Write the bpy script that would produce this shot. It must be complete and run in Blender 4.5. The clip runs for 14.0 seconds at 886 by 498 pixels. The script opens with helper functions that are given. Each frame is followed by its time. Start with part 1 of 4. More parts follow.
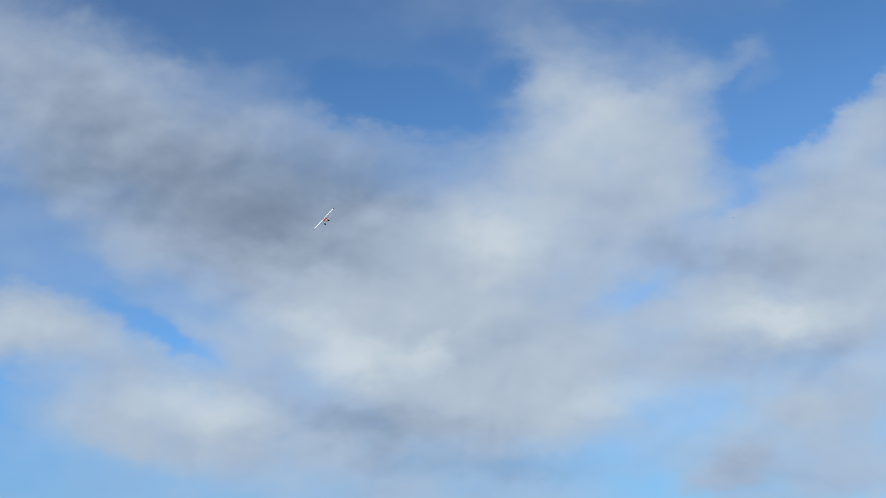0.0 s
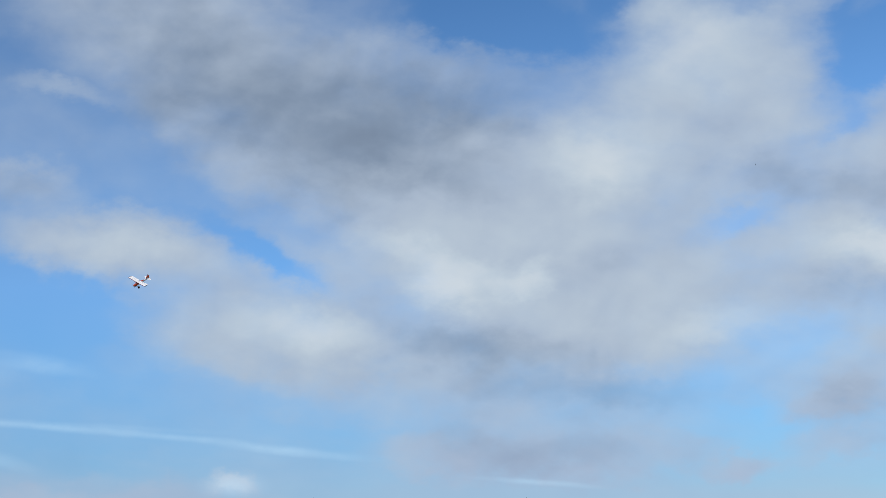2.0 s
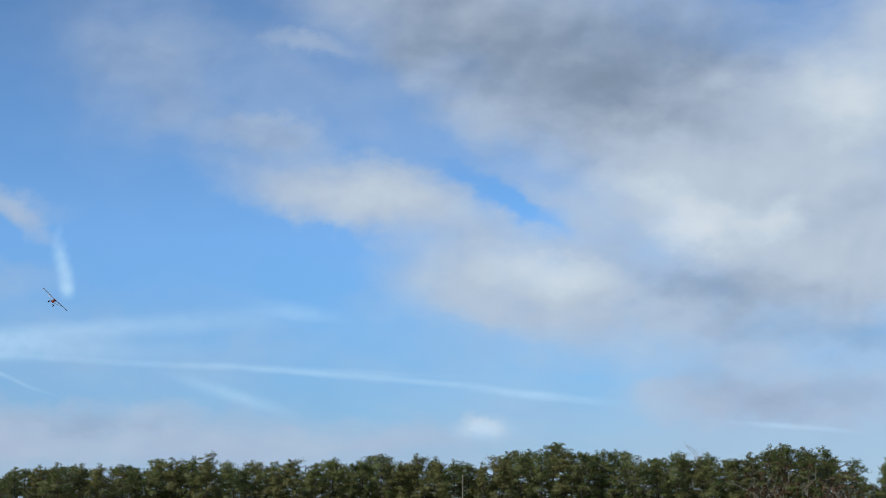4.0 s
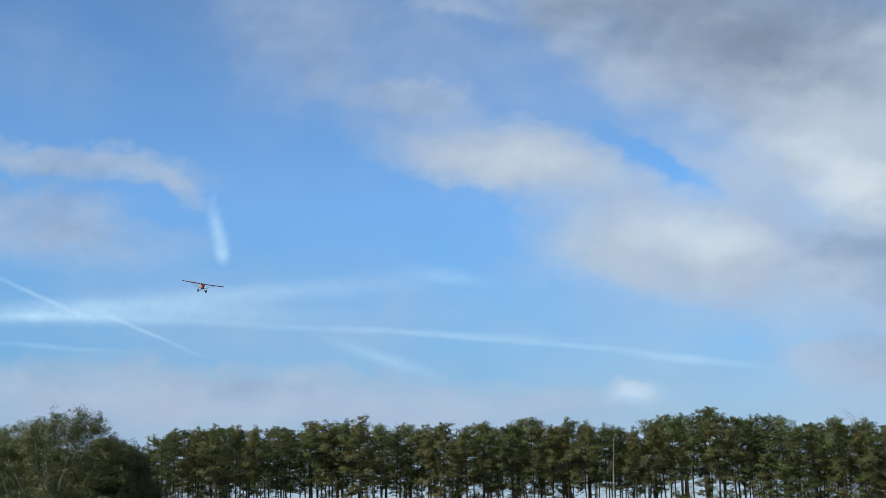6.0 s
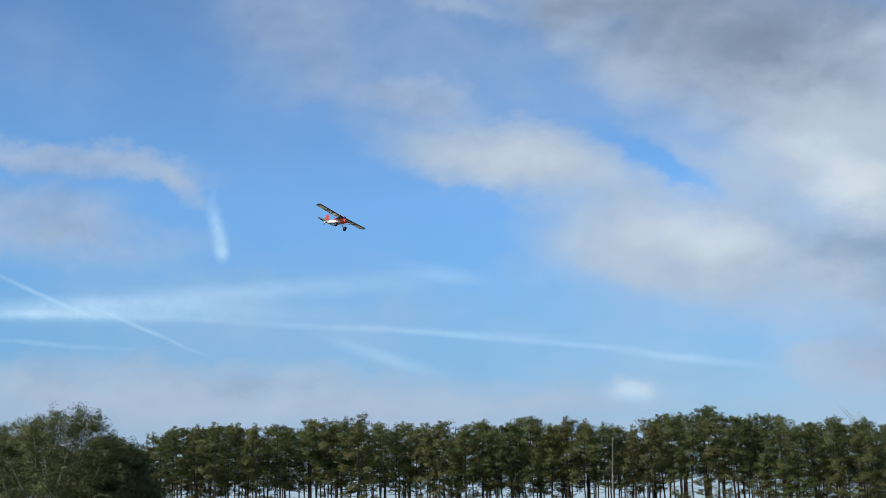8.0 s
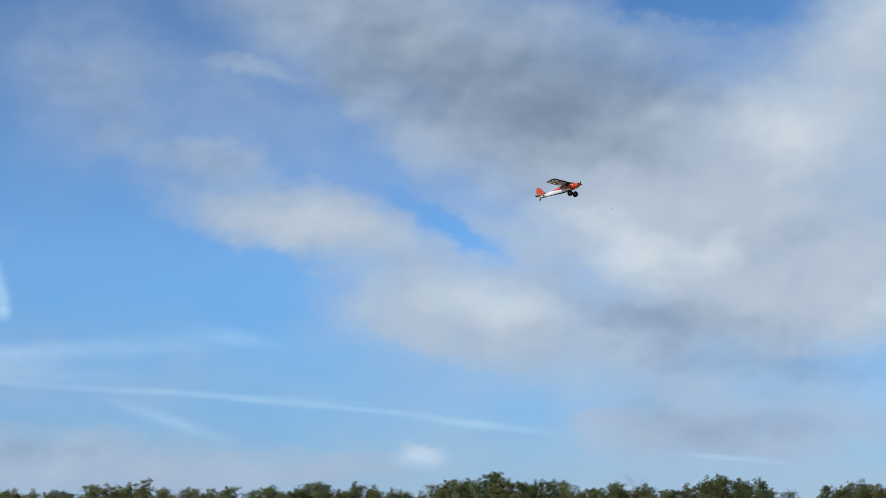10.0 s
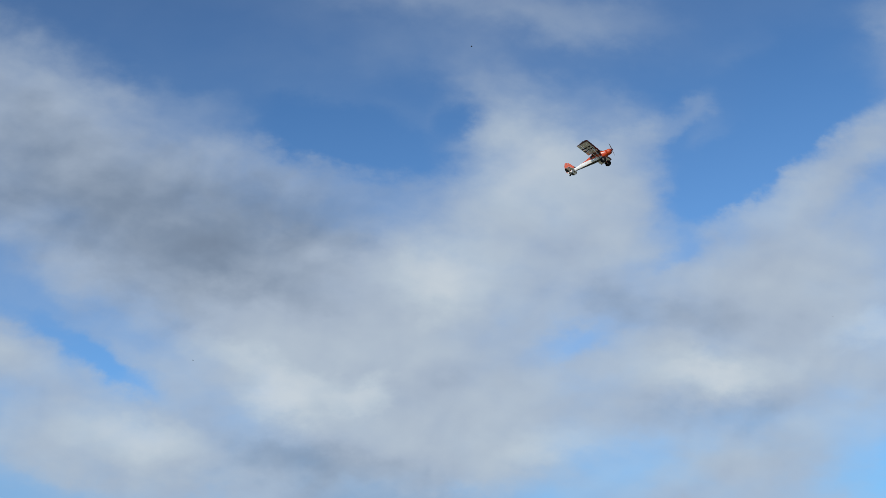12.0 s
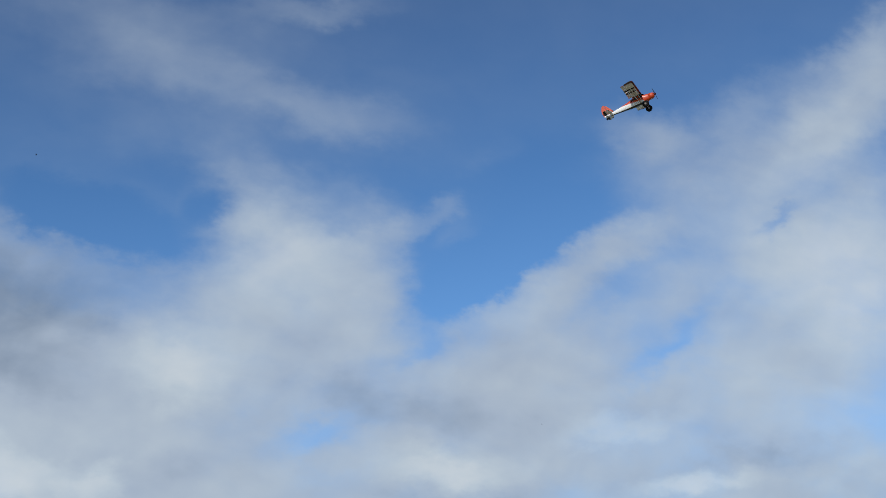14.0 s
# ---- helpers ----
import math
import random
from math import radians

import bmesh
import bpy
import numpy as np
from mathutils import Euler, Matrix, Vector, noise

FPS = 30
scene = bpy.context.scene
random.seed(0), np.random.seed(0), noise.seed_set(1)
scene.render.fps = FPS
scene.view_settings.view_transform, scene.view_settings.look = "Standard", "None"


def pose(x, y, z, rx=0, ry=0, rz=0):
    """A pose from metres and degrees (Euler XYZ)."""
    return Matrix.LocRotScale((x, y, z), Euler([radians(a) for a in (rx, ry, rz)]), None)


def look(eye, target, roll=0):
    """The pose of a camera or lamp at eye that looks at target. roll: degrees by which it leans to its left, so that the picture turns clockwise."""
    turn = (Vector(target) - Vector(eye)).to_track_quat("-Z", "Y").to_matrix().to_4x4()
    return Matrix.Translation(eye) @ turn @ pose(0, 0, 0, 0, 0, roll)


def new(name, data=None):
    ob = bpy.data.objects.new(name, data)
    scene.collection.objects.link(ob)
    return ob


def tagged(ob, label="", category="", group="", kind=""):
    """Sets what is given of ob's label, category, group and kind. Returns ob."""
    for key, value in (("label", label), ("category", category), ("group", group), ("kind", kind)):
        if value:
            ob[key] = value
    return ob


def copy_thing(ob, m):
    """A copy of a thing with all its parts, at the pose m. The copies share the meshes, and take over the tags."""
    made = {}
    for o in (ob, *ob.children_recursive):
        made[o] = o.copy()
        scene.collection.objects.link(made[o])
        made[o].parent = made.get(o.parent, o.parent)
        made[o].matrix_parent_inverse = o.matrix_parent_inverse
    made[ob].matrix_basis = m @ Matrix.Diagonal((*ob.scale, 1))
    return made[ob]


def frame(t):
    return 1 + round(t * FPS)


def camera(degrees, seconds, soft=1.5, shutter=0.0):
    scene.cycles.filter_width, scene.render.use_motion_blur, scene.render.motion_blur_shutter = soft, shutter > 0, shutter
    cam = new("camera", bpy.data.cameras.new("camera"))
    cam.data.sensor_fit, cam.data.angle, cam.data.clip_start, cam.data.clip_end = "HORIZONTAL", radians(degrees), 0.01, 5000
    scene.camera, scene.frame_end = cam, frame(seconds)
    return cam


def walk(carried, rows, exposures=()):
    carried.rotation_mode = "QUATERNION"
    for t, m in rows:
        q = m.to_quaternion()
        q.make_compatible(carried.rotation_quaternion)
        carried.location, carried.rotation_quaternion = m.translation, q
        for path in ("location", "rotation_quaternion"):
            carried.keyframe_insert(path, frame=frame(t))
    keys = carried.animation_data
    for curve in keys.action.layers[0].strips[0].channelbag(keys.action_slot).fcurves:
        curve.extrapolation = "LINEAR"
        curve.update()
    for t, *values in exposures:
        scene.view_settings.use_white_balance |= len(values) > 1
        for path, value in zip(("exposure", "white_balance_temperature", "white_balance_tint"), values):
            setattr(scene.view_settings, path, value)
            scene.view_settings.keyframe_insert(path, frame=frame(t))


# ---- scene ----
cam = camera(34.0, 14.0, soft=0.85)
PATH = [
    (0.0, pose(0, 0, 1.6, 108.42, 4.61, -3.48)),
    (0.5, pose(0, 0, 1.6, 107.74, 4.27, -2.89)),
    (1.0, pose(0, 0, 1.6, 107.04, 3.91, -2.12)),
    (1.5, pose(0, 0, 1.6, 106.37, 3.53, -1.18)),
    (2.0, pose(0, 0, 1.6, 105.68, 3.11, 0.27)),
    (2.5, pose(0, 0, 1.6, 105.15, 2.68, 2.15)),
    (3.0, pose(0, 0, 1.6, 104.72, 2.27, 4.55)),
    (3.5, pose(0, 0, 1.6, 104.33, 2.01, 7.23)),
    (4.0, pose(0, 0, 1.6, 103.92, 1.84, 9.91)),
    (4.2, pose(0, 0, 1.6, 103.76, 1.76, 10.93)),
    (6.5, pose(0, 0, 1.6, 102.50, 0.80, 16.00)),
    (7.0, pose(0, 0, 1.6, 102.47, 0.75, 16.04)),
    (9.3, pose(0, 0, 1.6, 103.67, 1.45, 11.95)),
    (9.5, pose(0, 0, 1.6, 104.02, 1.57, 10.77)),
    (10.0, pose(0, 0, 1.6, 104.95, 1.60, 7.47)),
    (10.5, pose(0, 0, 1.6, 106.10, 2.02, 3.72)),
    (11.0, pose(0, 0, 1.6, 107.34, 2.40, 0.04)),
    (11.5, pose(0, 0, 1.6, 108.65, 2.71, -3.34)),
    (12.0, pose(0, 0, 1.6, 109.86, 2.76, -6.47)),
    (12.5, pose(0, 0, 1.6, 110.92, 2.96, -9.34)),
    (13.0, pose(0, 0, 1.6, 111.78, 3.29, -11.93)),
    (13.5, pose(0, 0, 1.6, 112.41, 3.55, -14.32)),
    (14.0, pose(0, 0, 1.6, 112.93, 3.67, -16.85)),
]
EXPOSURES = [(0.0, 0.0), (1.5, 0.02), (3.0, 0.07), (4.2, 0.11), (7.2, 0.12), (9.5, 0.08), (10.5, 0.01), (11.0, -0.01), (12.0, -0.06), (14.0, -0.09)]
walk(cam, PATH, EXPOSURES)

# ---------------------------------------------------------------- sky, clouds and sun
SUN_ELEVATION, SUN_TURN = 32, 225
world = bpy.data.worlds.new("sky")
scene.world = world
world.use_nodes = True
sky_nodes, sky_links = world.node_tree.nodes, world.node_tree.links
for n in list(sky_nodes):
    sky_nodes.remove(n)


def put(kind, *feeds):
    """A node of the sky; feeds go to its inputs in order (None: leave)."""
    n = sky_nodes.new(kind)
    for i, feed in enumerate(feeds):
        if feed is None:
            continue
        if isinstance(feed, bpy.types.NodeSocket):
            sky_links.new(feed, n.inputs[i])
        else:
            n.inputs[i].default_value = feed
    return n


def calc(op, a, b=0.0, c=0.0, clamp=False):
    n = put("ShaderNodeMath", a, b, c)
    n.operation, n.use_clamp = op, clamp
    return n.outputs[0]


def vec(op, a, b=None):
    n = put("ShaderNodeVectorMath", a, b)
    n.operation = op
    return n


def fade(value, start, end, low, high, smooth=False):
    """Maps a value from start..end to low..high, held at both ends."""
    n = put("ShaderNodeMapRange", value, start, end, low, high)
    n.interpolation_type = "SMOOTHSTEP" if smooth else "LINEAR"
    return n.outputs[0]


def blend(factor, a, b):
    n = sky_nodes.new("ShaderNodeMix")
    n.data_type = "RGBA"
    for socket, value in ((n.inputs[0], factor), (n.inputs[6], a), (n.inputs[7], b)):
        if isinstance(value, bpy.types.NodeSocket):
            sky_links.new(value, socket)
        else:
            socket.default_value = value
    return n.outputs[2]


def ramp(factor, stops):
    n = put("ShaderNodeValToRGB", factor)
    e = n.color_ramp.elements
    while len(e) < len(stops):
        e.new(0.5)
    for k, (at, colour) in enumerate(stops):
        e[k].position, e[k].color = at, (*colour, 1)
    return n.outputs[0]


# The clouds lie on a far plane square to the middle of the view, in hundredths of its distance.
SKY_RIGHT, SKY_UP, SKY_AHEAD = (0.9949, -0.0605, -0.0804), (0.0569, -0.3200, 0.9457), (0.0830, 0.9455, 0.3149)
way = put("ShaderNodeTexCoord").outputs["Generated"]
ahead = calc("MAXIMUM", vec("DOT_PRODUCT", way, SKY_AHEAD).outputs["Value"], 0.12)
across = calc("MULTIPLY", calc("DIVIDE", vec("DOT_PRODUCT", way, SKY_RIGHT).outputs["Value"], ahead), 100.0)
upward = calc("MULTIPLY", calc("DIVIDE", vec("DOT_PRODUCT", way, SKY_UP).outputs["Value"], ahead), 100.0)
plane_point = put("ShaderNodeCombineXYZ", across, upward, 0.0).outputs[0]


def noise_field(scale, detail, rough, shift, stretch=(1, 1, 1), distortion=0.0):
    at = put("ShaderNodeMapping", plane_point, shift, None, stretch).outputs[0]
    return put("ShaderNodeTexNoise", at, None, scale, detail, rough, 2.0, None, None, distortion)


def shifted(point, field, amount):
    off = vec("SUBTRACT", field.outputs["Color"], (0.5, 0.5, 0.5)).outputs[0]
    moved = vec("ADD", point, vec("MULTIPLY", off, (amount, amount, 0)).outputs[0]).outputs[0]
    return put("ShaderNodeMapping", moved).outputs[0]


broad = noise_field(0.11, 4, 0.55, (3.1, 7.7, 0), (0.8, 1.15, 1))
fine = noise_field(0.42, 5, 0.6, (11, 2, 0), (0.8, 1.2, 1))
billow = shifted(shifted(plane_point, broad, 3.4), fine, 3.0)
gentle = shifted(plane_point, broad, 0.9)
cover_sum, lit_sum, trail_sum = [], [], []


def bank(store, point, x, y, half_width, half_height, tilt, amount, inner):
    at = put("ShaderNodeMapping", point, (x, y, 0), (0, 0, radians(tilt)), (half_width * 1.3, half_height * 1.3, 1))
    at.vector_type = "TEXTURE"
    near = put("ShaderNodeTexGradient", at.outputs[0])
    near.gradient_type = "SPHERICAL"
    soft = fade(near.outputs["Fac"], 0.0, 1.0 - inner / 1.3, 0.0, amount, True)
    store.append(calc("ADD", store[-1], soft) if store else soft)


def cover(*a):
    bank(cover_sum, billow, *a, 0.05)


def lit(*a):
    bank(lit_sum, billow, *a, 0.0)


def trail(*a):
    bank(trail_sum, gentle, *a, 0.0)


cover(-26.7, 10.6, 14.0, 6.63, -28, 1.0)
cover(-17.7, 5.1, 14.0, 5.85, -28, 1.1)
cover(-8.7, 1.6, 12.9, 6.63, -18, 1.2)
cover(-5.6, -3.1, 16.4, 5.85, -22, 1.1)
cover(1.4, -3.9, 16.4, 7.80, 0, 1.3)
cover(3.7, 1.6, 7.8, 5.85, 0, 0.9)
cover(12.3, 7.8, 9.0, 7.41, -25, 0.9)
cover(8.4, 12.9, 5.8, 3.51, -35, 0.34)
cover(13.5, 3.2, 10.5, 6.63, 0, 0.9)
cover(-2.5, -8.5, 14.8, 5.07, -5, 1.1)
cover(8.4, -8.9, 11.7, 4.68, 8, 1.0)
cover(3.7, -12.0, 12.5, 2.73, 3, 0.6)
cover(-18.1, -10.9, 10.5, 3.70, -6, 1.5)
cover(-15.8, -13.6, 10.9, 1.95, -3, 0.45)
cover(-27.8, -5.6, 9.0, 2.92, -10, 1.2)
cover(-5.6, -12.4, 11.7, 2.34, -0, 0.7)
cover(25.2, -0.4, 9.4, 4.68, 12, 0.9)
cover(24.0, -4.3, 9.0, 2.92, 3, 1.0)
cover(28.7, 3.2, 7.0, 5.07, 20, 0.7)
cover(26.0, -8.5, 10.1, 3.51, 5, 0.9)
cover(18.6, -6.2, 6.6, 3.51, 15, 0.8)
cover(24.0, -12.8, 10.9, 3.12, 5, 0.7)
cover(19.7, -15.6, 4.3, 1.17, 15, 0.5)
cover(28.7, -15.2, 6.6, 2.34, 15, 0.9)
cover(-3.3, -14.2, 10.1, 1.56, -3, 0.3)
cover(10.4, -14.0, 10.1, 1.95, -5, 0.25)
cover(20.3, 13.4, 2.4, 1.03, 38, 0.24)
cover(16.3, 11.4, 4.4, 0.95, 18, 0.2)
cover(25.6, 7.8, 4.3, 1.56, 40, 0.4)
cover(30.3, 9.4, 4.7, 2.34, 45, 0.5)
cover(3.0, 16.6, 6.2, 2.34, -0, 0.07)
cover(-13.4, 11.3, 7.8, 1.95, -15, 0.2)
cover(-3.3, 7.8, 8.6, 1.95, -5, 0.25)
cover(14.3, -2.7, 6.2, 1.95, 20, -0.38)
cover(4.7, 12.1, 2.3, 1.56, 30, -0.3)
cover(-18.5, -6.2, 6.6, 1.25, -28, -0.6)
cover(1.6, 20.9, 8.9, 2.3, -3, 0.2)
cover(12.0, 19.8, 7.7, 2.0, -5, 0.2)
cover(1.4, 15.5, 5.4, 1.95, -3, 0.08)
cover(-1.4, 24.2, 11.6, 2.8, 2, 0.16)
cover(10.5, 26.9, 6.1, 1.4, 8, 0.22)
cover(48.5, 21.5, 15.9, 3.43, 33, 0.8)
cover(52.8, 27.7, 8.7, 3.52, 46, 0.7)
cover(35.9, 20.6, 5.3, 1.71, -7, 0.3)
cover(23.6, 18.0, 3.0, 1.3, 26, 0.06)
cover(34.7, 12.5, 4.8, 2.27, 30, 0.7)
cover(28.7, 8.1, 7.3, 2.03, 27, 0.55)
cover(44.0, 12.8, 13.0, 3.80, 32, 0.75)
cover(53.7, 13.4, 10.5, 6.44, 29, 0.9)
cover(48.1, 6.9, 15.5, 5.02, 16, 0.9)
cover(27.8, 3.4, 10.2, 3.22, 22, 0.75)
cover(41.7, 1.3, 19.3, 4.51, 10, 1.0)
cover(24.9, -2.1, 13.9, 4.34, 8, 0.9)
cover(51.0, -2.9, 15.5, 4.55, 8, 0.9)
cover(39.8, 6.9, 3.5, 1.18, 48, -0.4)
cover(37.0, 3.4, 3.9, 1.41, 38, -0.5)
cover(13.0, -3.1, 4.7, 1.55, 19, -0.42)
cover(46.8, 15.8, 2.8, 0.68, 34, -0.5)
cover(18.4, 2.9, 4.5, 0.87, 20, -0.35)
cover(-48.2, 4.3, 7.6, 9.82, -12, 0.1)
cover(-37.3, -0.4, 5.2, 1.32, -7, 0.45)
cover(-31.9, -4.5, 10.8, 2.55, -10, 0.9)
cover(-33.4, 5.6, 4.2, 0.81, -15, 0.4)
cover(-21.0, -12.9, 10.4, 2.43, -1, 0.4)
cover(-66.5, -4.3, 12.2, 1.56, -5, 0.8)
cover(-71.8, -8.6, 9.1, 2.81, -1, 0.7)
cover(-57.1, -6.0, 2.8, 1.25, -39, 0.5)
cover(-65.5, -11.0, 12.2, 2.08, -0, 0.35)
cover(-45.6, 4.4, 6.4, 5.90, -3, 0.12)
cover(-68.5, 3.9, 8.1, 5.19, -20, 0.1)
cover(-51.1, -22.9, 15.5, 2.71, 3, 0.9)
cover(-40.7, -24.1, 10.7, 1.76, 2, 0.6)
cover(-69.3, -23.4, 15.7, 3.36, 2, 0.8)
cover(-29.6, -23.3, 10.0, 1.44, 2, 0.5)
trail(-22.5, -22.3, 2.0, 0.91, 2, 0.24)
trail(-21.1, -22.1, 2.0, 0.98, 2, 0.24)
cover(-32.5, -21.7, 2.6, 0.51, 1, 0.2)
cover(-6.2, -19.3, 5.8, 1.91, 1, 0.7)
cover(4.3, -19.5, 10.1, 1.96, 1, 0.75)
cover(14.0, -19.8, 3.0, 1.08, 14, 0.7)
cover(-7.8, -15.6, 16.2, 1.79, 1, 0.35)
trail(-54.6, -7.8, 1.0, 0.43, 64, 0.16)
trail(-54.5, -8.8, 1.0, 0.67, 64, 0.30)
trail(-54.3, -9.7, 0.9, 0.77, 64, 0.34)
trail(-54.1, -10.6, 0.9, 0.82, 64, 0.36)
trail(-54.0, -11.4, 0.9, 0.82, 64, 0.38)
trail(-53.9, -12.0, 0.8, 0.72, 64, 0.36)
trail(-66.0, -16.5, 21.0, 1.12, -0, 0.42)
trail(-71.4, -16.9, 17.2, 0.48, -1, 0.28)
trail(-40.4, -17.8, 17.3, 0.35, -2, 0.22)
trail(-27.3, -18.7, 15.2, 0.29, -4, 0.24)
trail(-17.9, -19.6, 5.8, 0.32, -4, 0.3)
trail(-71.3, -15.1, 6.1, 0.25, -21, 0.3)
trail(-60.9, -18.2, 5.6, 0.23, -20, 0.3)
trail(-41.0, -19.8, 5.3, 0.63, -16, 0.26)
trail(-49.6, -14.9, 15.3, 0.97, 4, 0.22)
trail(-35.7, -13.8, 4.3, 0.47, -6, 0.16)
trail(-70.6, -19.4, 8.0, 0.29, -3, 0.2)
trail(-0.3, -21.4, 4.6, 0.24, -4, 0.3)
trail(-35.6, -13.3, 3.8, 0.50, -7, 0.15)
lit(-17.7, 4.3, 16.4, 6.63, -26, -0.04)
lit(-9.5, 4.7, 12.9, 5.85, -12, -0.08)
lit(-26.7, 7.8, 10.1, 4.29, -30, -0.08)
lit(-4.8, -12.0, 10.1, 1.75, 0, -0.15)
lit(6.1, -15.2, 10.1, 1.56, 0, -0.2)
lit(22.9, -7.8, 8.6, 1.75, 10, -0.14)
lit(-7.2, 0.0, 7.8, 2.34, -20, -0.1)
lit(14.3, 0.0, 4.7, 1.95, 10, -0.15)
lit(3.7, 1.6, 5.8, 3.90, -0, 0.25)
lit(23.2, -4.2, 5.8, 1.56, 3, 0.28)
lit(-1.1, -7.4, 2.3, 1.40, 10, 0.28)
lit(-6.8, -8.2, 3.1, 1.95, -10, 0.3)
lit(-8.7, -5.2, 6.6, 1.17, -15, 0.2)
lit(-15.0, -10.9, 6.2, 1.87, -15, 0.2)
lit(-27.5, -5.0, 7.0, 1.56, -10, 0.1)
lit(11.5, 9.8, 6.6, 5.46, -20, 0.15)
lit(-22.8, 12.9, 7.0, 1.95, -30, 0.1)
lit(12.3, -10.1, 4.7, 1.56, 5, 0.2)
lit(3.8, 0.4, 4.2, 2.27, -5, 0.2)
lit(49.5, 20.3, 11.5, 2.58, 34, 0.2)
lit(53.8, 11.7, 8.1, 5.97, 6, 0.3)
lit(35.4, -1.0, 5.6, 1.13, 9, 0.25)
lit(40.8, -4.5, 5.3, 1.06, 9, 0.4)
lit(22.3, -5.0, 5.7, 1.41, 4, 0.16)
lit(-5.0, -7.4, 5.5, 2.19, -6, 0.25)
lit(50.0, -1.3, 11.1, 1.66, 12, -0.16)
lit(20.7, -0.8, 6.1, 1.96, 5, -0.15)
lit(-31.0, -5.2, 8.3, 1.64, -10, 0.06)
lit(-22.0, -22.1, 2.0, 0.82, 2, 0.2)
lit(-50.1, -22.0, 9.5, 1.08, 1, -0.1)
lit(-18.5, -11.0, 7.5, 2.22, -9, 0.18)
cover(-49.8, -17.0, 30.7, 5.39, -2, 0.25)
cover(-15.1, -16.7, 18.2, 5.99, 1, 0.2)
lit(-15.7, 1.9, 15.3, 4.95, -9, -0.15)
cover(21.3, 6.8, 2.8, 5.21, -34, -0.35)
cover(51.1, -5.0, 19.8, 4.53, 4, 0.9)
cover(34.8, -4.5, 14.0, 2.40, 4, 0.7)
cover(-41.9, 6.8, 12.6, 6.52, -10, 0.12)
cover(27.9, -10.9, 7.8, 2.34, 5, 0.5)
cover(-3.6, 9.7, 8.7, 2.66, -6, -0.4)
cover(25.9, 10.9, 7.2, 2.45, 45, -0.4)
cover(31.9, 16.1, 6.6, 2.49, 45, -0.12)
lit(47.5, 15.3, 14.2, 8.50, 29, 0.1)
lit(-54.0, -22.1, 7.8, 1.38, -1, -0.1)
lit(-69.6, -21.5, 10.6, 1.44, -1, -0.1)
cover(20.8, -17.9, 4.2, 1.41, 9, 0.6)
cover(22.3, -14.5, 6.5, 1.75, 6, 0.45)
cover(13.5, -19.7, 2.3, 0.86, 16, 0.4)
cover(19.4, 9.4, 1.8, 4.79, -4, -0.3)
lit(-19.8, 6.1, 18.6, 7.71, -22, -0.16)
cover(1.4, -16.1, 12.2, 2.34, 1, 0.5)
lit(-1.2, -14.0, 12.3, 2.34, 1, -0.12)
lit(-69.5, -7.5, 13.5, 5.11, -1, -0.2)
cover(-21.7, -22.2, 2.4, 1.07, 2, 0.4)
cover(12.1, 12.6, 4.4, 2.38, -16, -0.28)
cover(20.2, 11.7, 3.7, 2.38, 33, 0.12)
lit(25.4, 6.4, 6.3, 2.01, 25, 0.12)
lit(50.7, 2.1, 12.2, 7.07, 5, 0.13)
lit(51.3, 28.0, 7.7, 5.26, 44, 0.12)
cover(23.9, 9.5, 4.6, 2.43, 40, -0.15)
cover(5.6, 19.8, 17.2, 6.43, -5, 0.12)
cover(37.3, 18.8, 7.7, 3.35, 18, 0.32)
cover(44.2, 24.0, 8.5, 2.55, 35, 0.30)
cover(35.2, 12.7, 4.9, 1.86, 20, 0.16)
cover(-45.3, 3.9, 15.6, 5.47, -25, 0.15)
cover(-39.2, -0.5, 7.4, 2.07, -13, 0.20)
cover(-29.3, 0.9, 13.4, 4.83, -23, 0.20)
cover(-18.2, -5.3, 7.1, 2.38, -24, 0.12)
cover(-5.6, 7.1, 10.1, 2.34, -8, 0.16)
lit(-45.3, 3.0, 15.6, 6.32, -25, -0.14)
lit(-20.9, 3.0, 13.0, 4.29, -17, -0.05)
lit(34.7, 13.3, 4.9, 1.65, 20, 0.05)
cover(1.5, -17.9, 14.7, 2.17, 1, 0.35)
cover(20.7, -15.6, 3.4, 1.36, 9, 0.45)
cover(20.4, -18.6, 3.8, 1.17, 6, 0.30)
cover(-8.3, -19.8, 4.8, 1.75, 4, 0.30)
lit(1.5, -18.3, 15.4, 2.37, 1, -0.05)
lit(20.7, -16.2, 4.2, 1.94, 6, -0.10)
lit(-16.9, 2.2, 12.6, 4.98, -7, -0.06)
lit(10.4, -10.9, 13.6, 2.34, 5, 0.06)
lit(-7.2, 3.9, 9.8, 4.56, -11, -0.13)
lit(-6.8, -1.6, 7.4, 4.29, -20, 0.12)
lit(10.4, 10.2, 7.8, 5.46, -0, 0.12)
lit(-21.9, -22.1, 2.0, 0.98, 2, 0.35)
cover(10.4, 10.2, 7.8, 5.46, -0, 0.15)
cover(-21.9, -22.2, 1.9, 0.90, 2, 0.40)
cover(0.6, -19.5, 12.2, 2.15, 1, 0.30)
lit(0.6, -19.7, 12.2, 2.15, 1, -0.08)
cover(-22.8, 1.6, 8.2, 2.53, -35, 0.55)
cover(1.8, 15.4, 4.3, 2.73, -0, -0.12)
cover(27.1, 9.8, 5.5, 3.12, 40, -0.35)
cover(26.0, -10.9, 6.6, 3.12, 15, 0.30)
cover(21.3, -12.4, 4.7, 1.95, 10, 0.20)
cover(-16.8, -6.2, 5.5, 2.19, -25, 0.16)
cover(-8.7, 8.2, 7.8, 1.75, -8, 0.12)
lit(-22.4, 1.6, 7.8, 2.34, -35, 0.12)
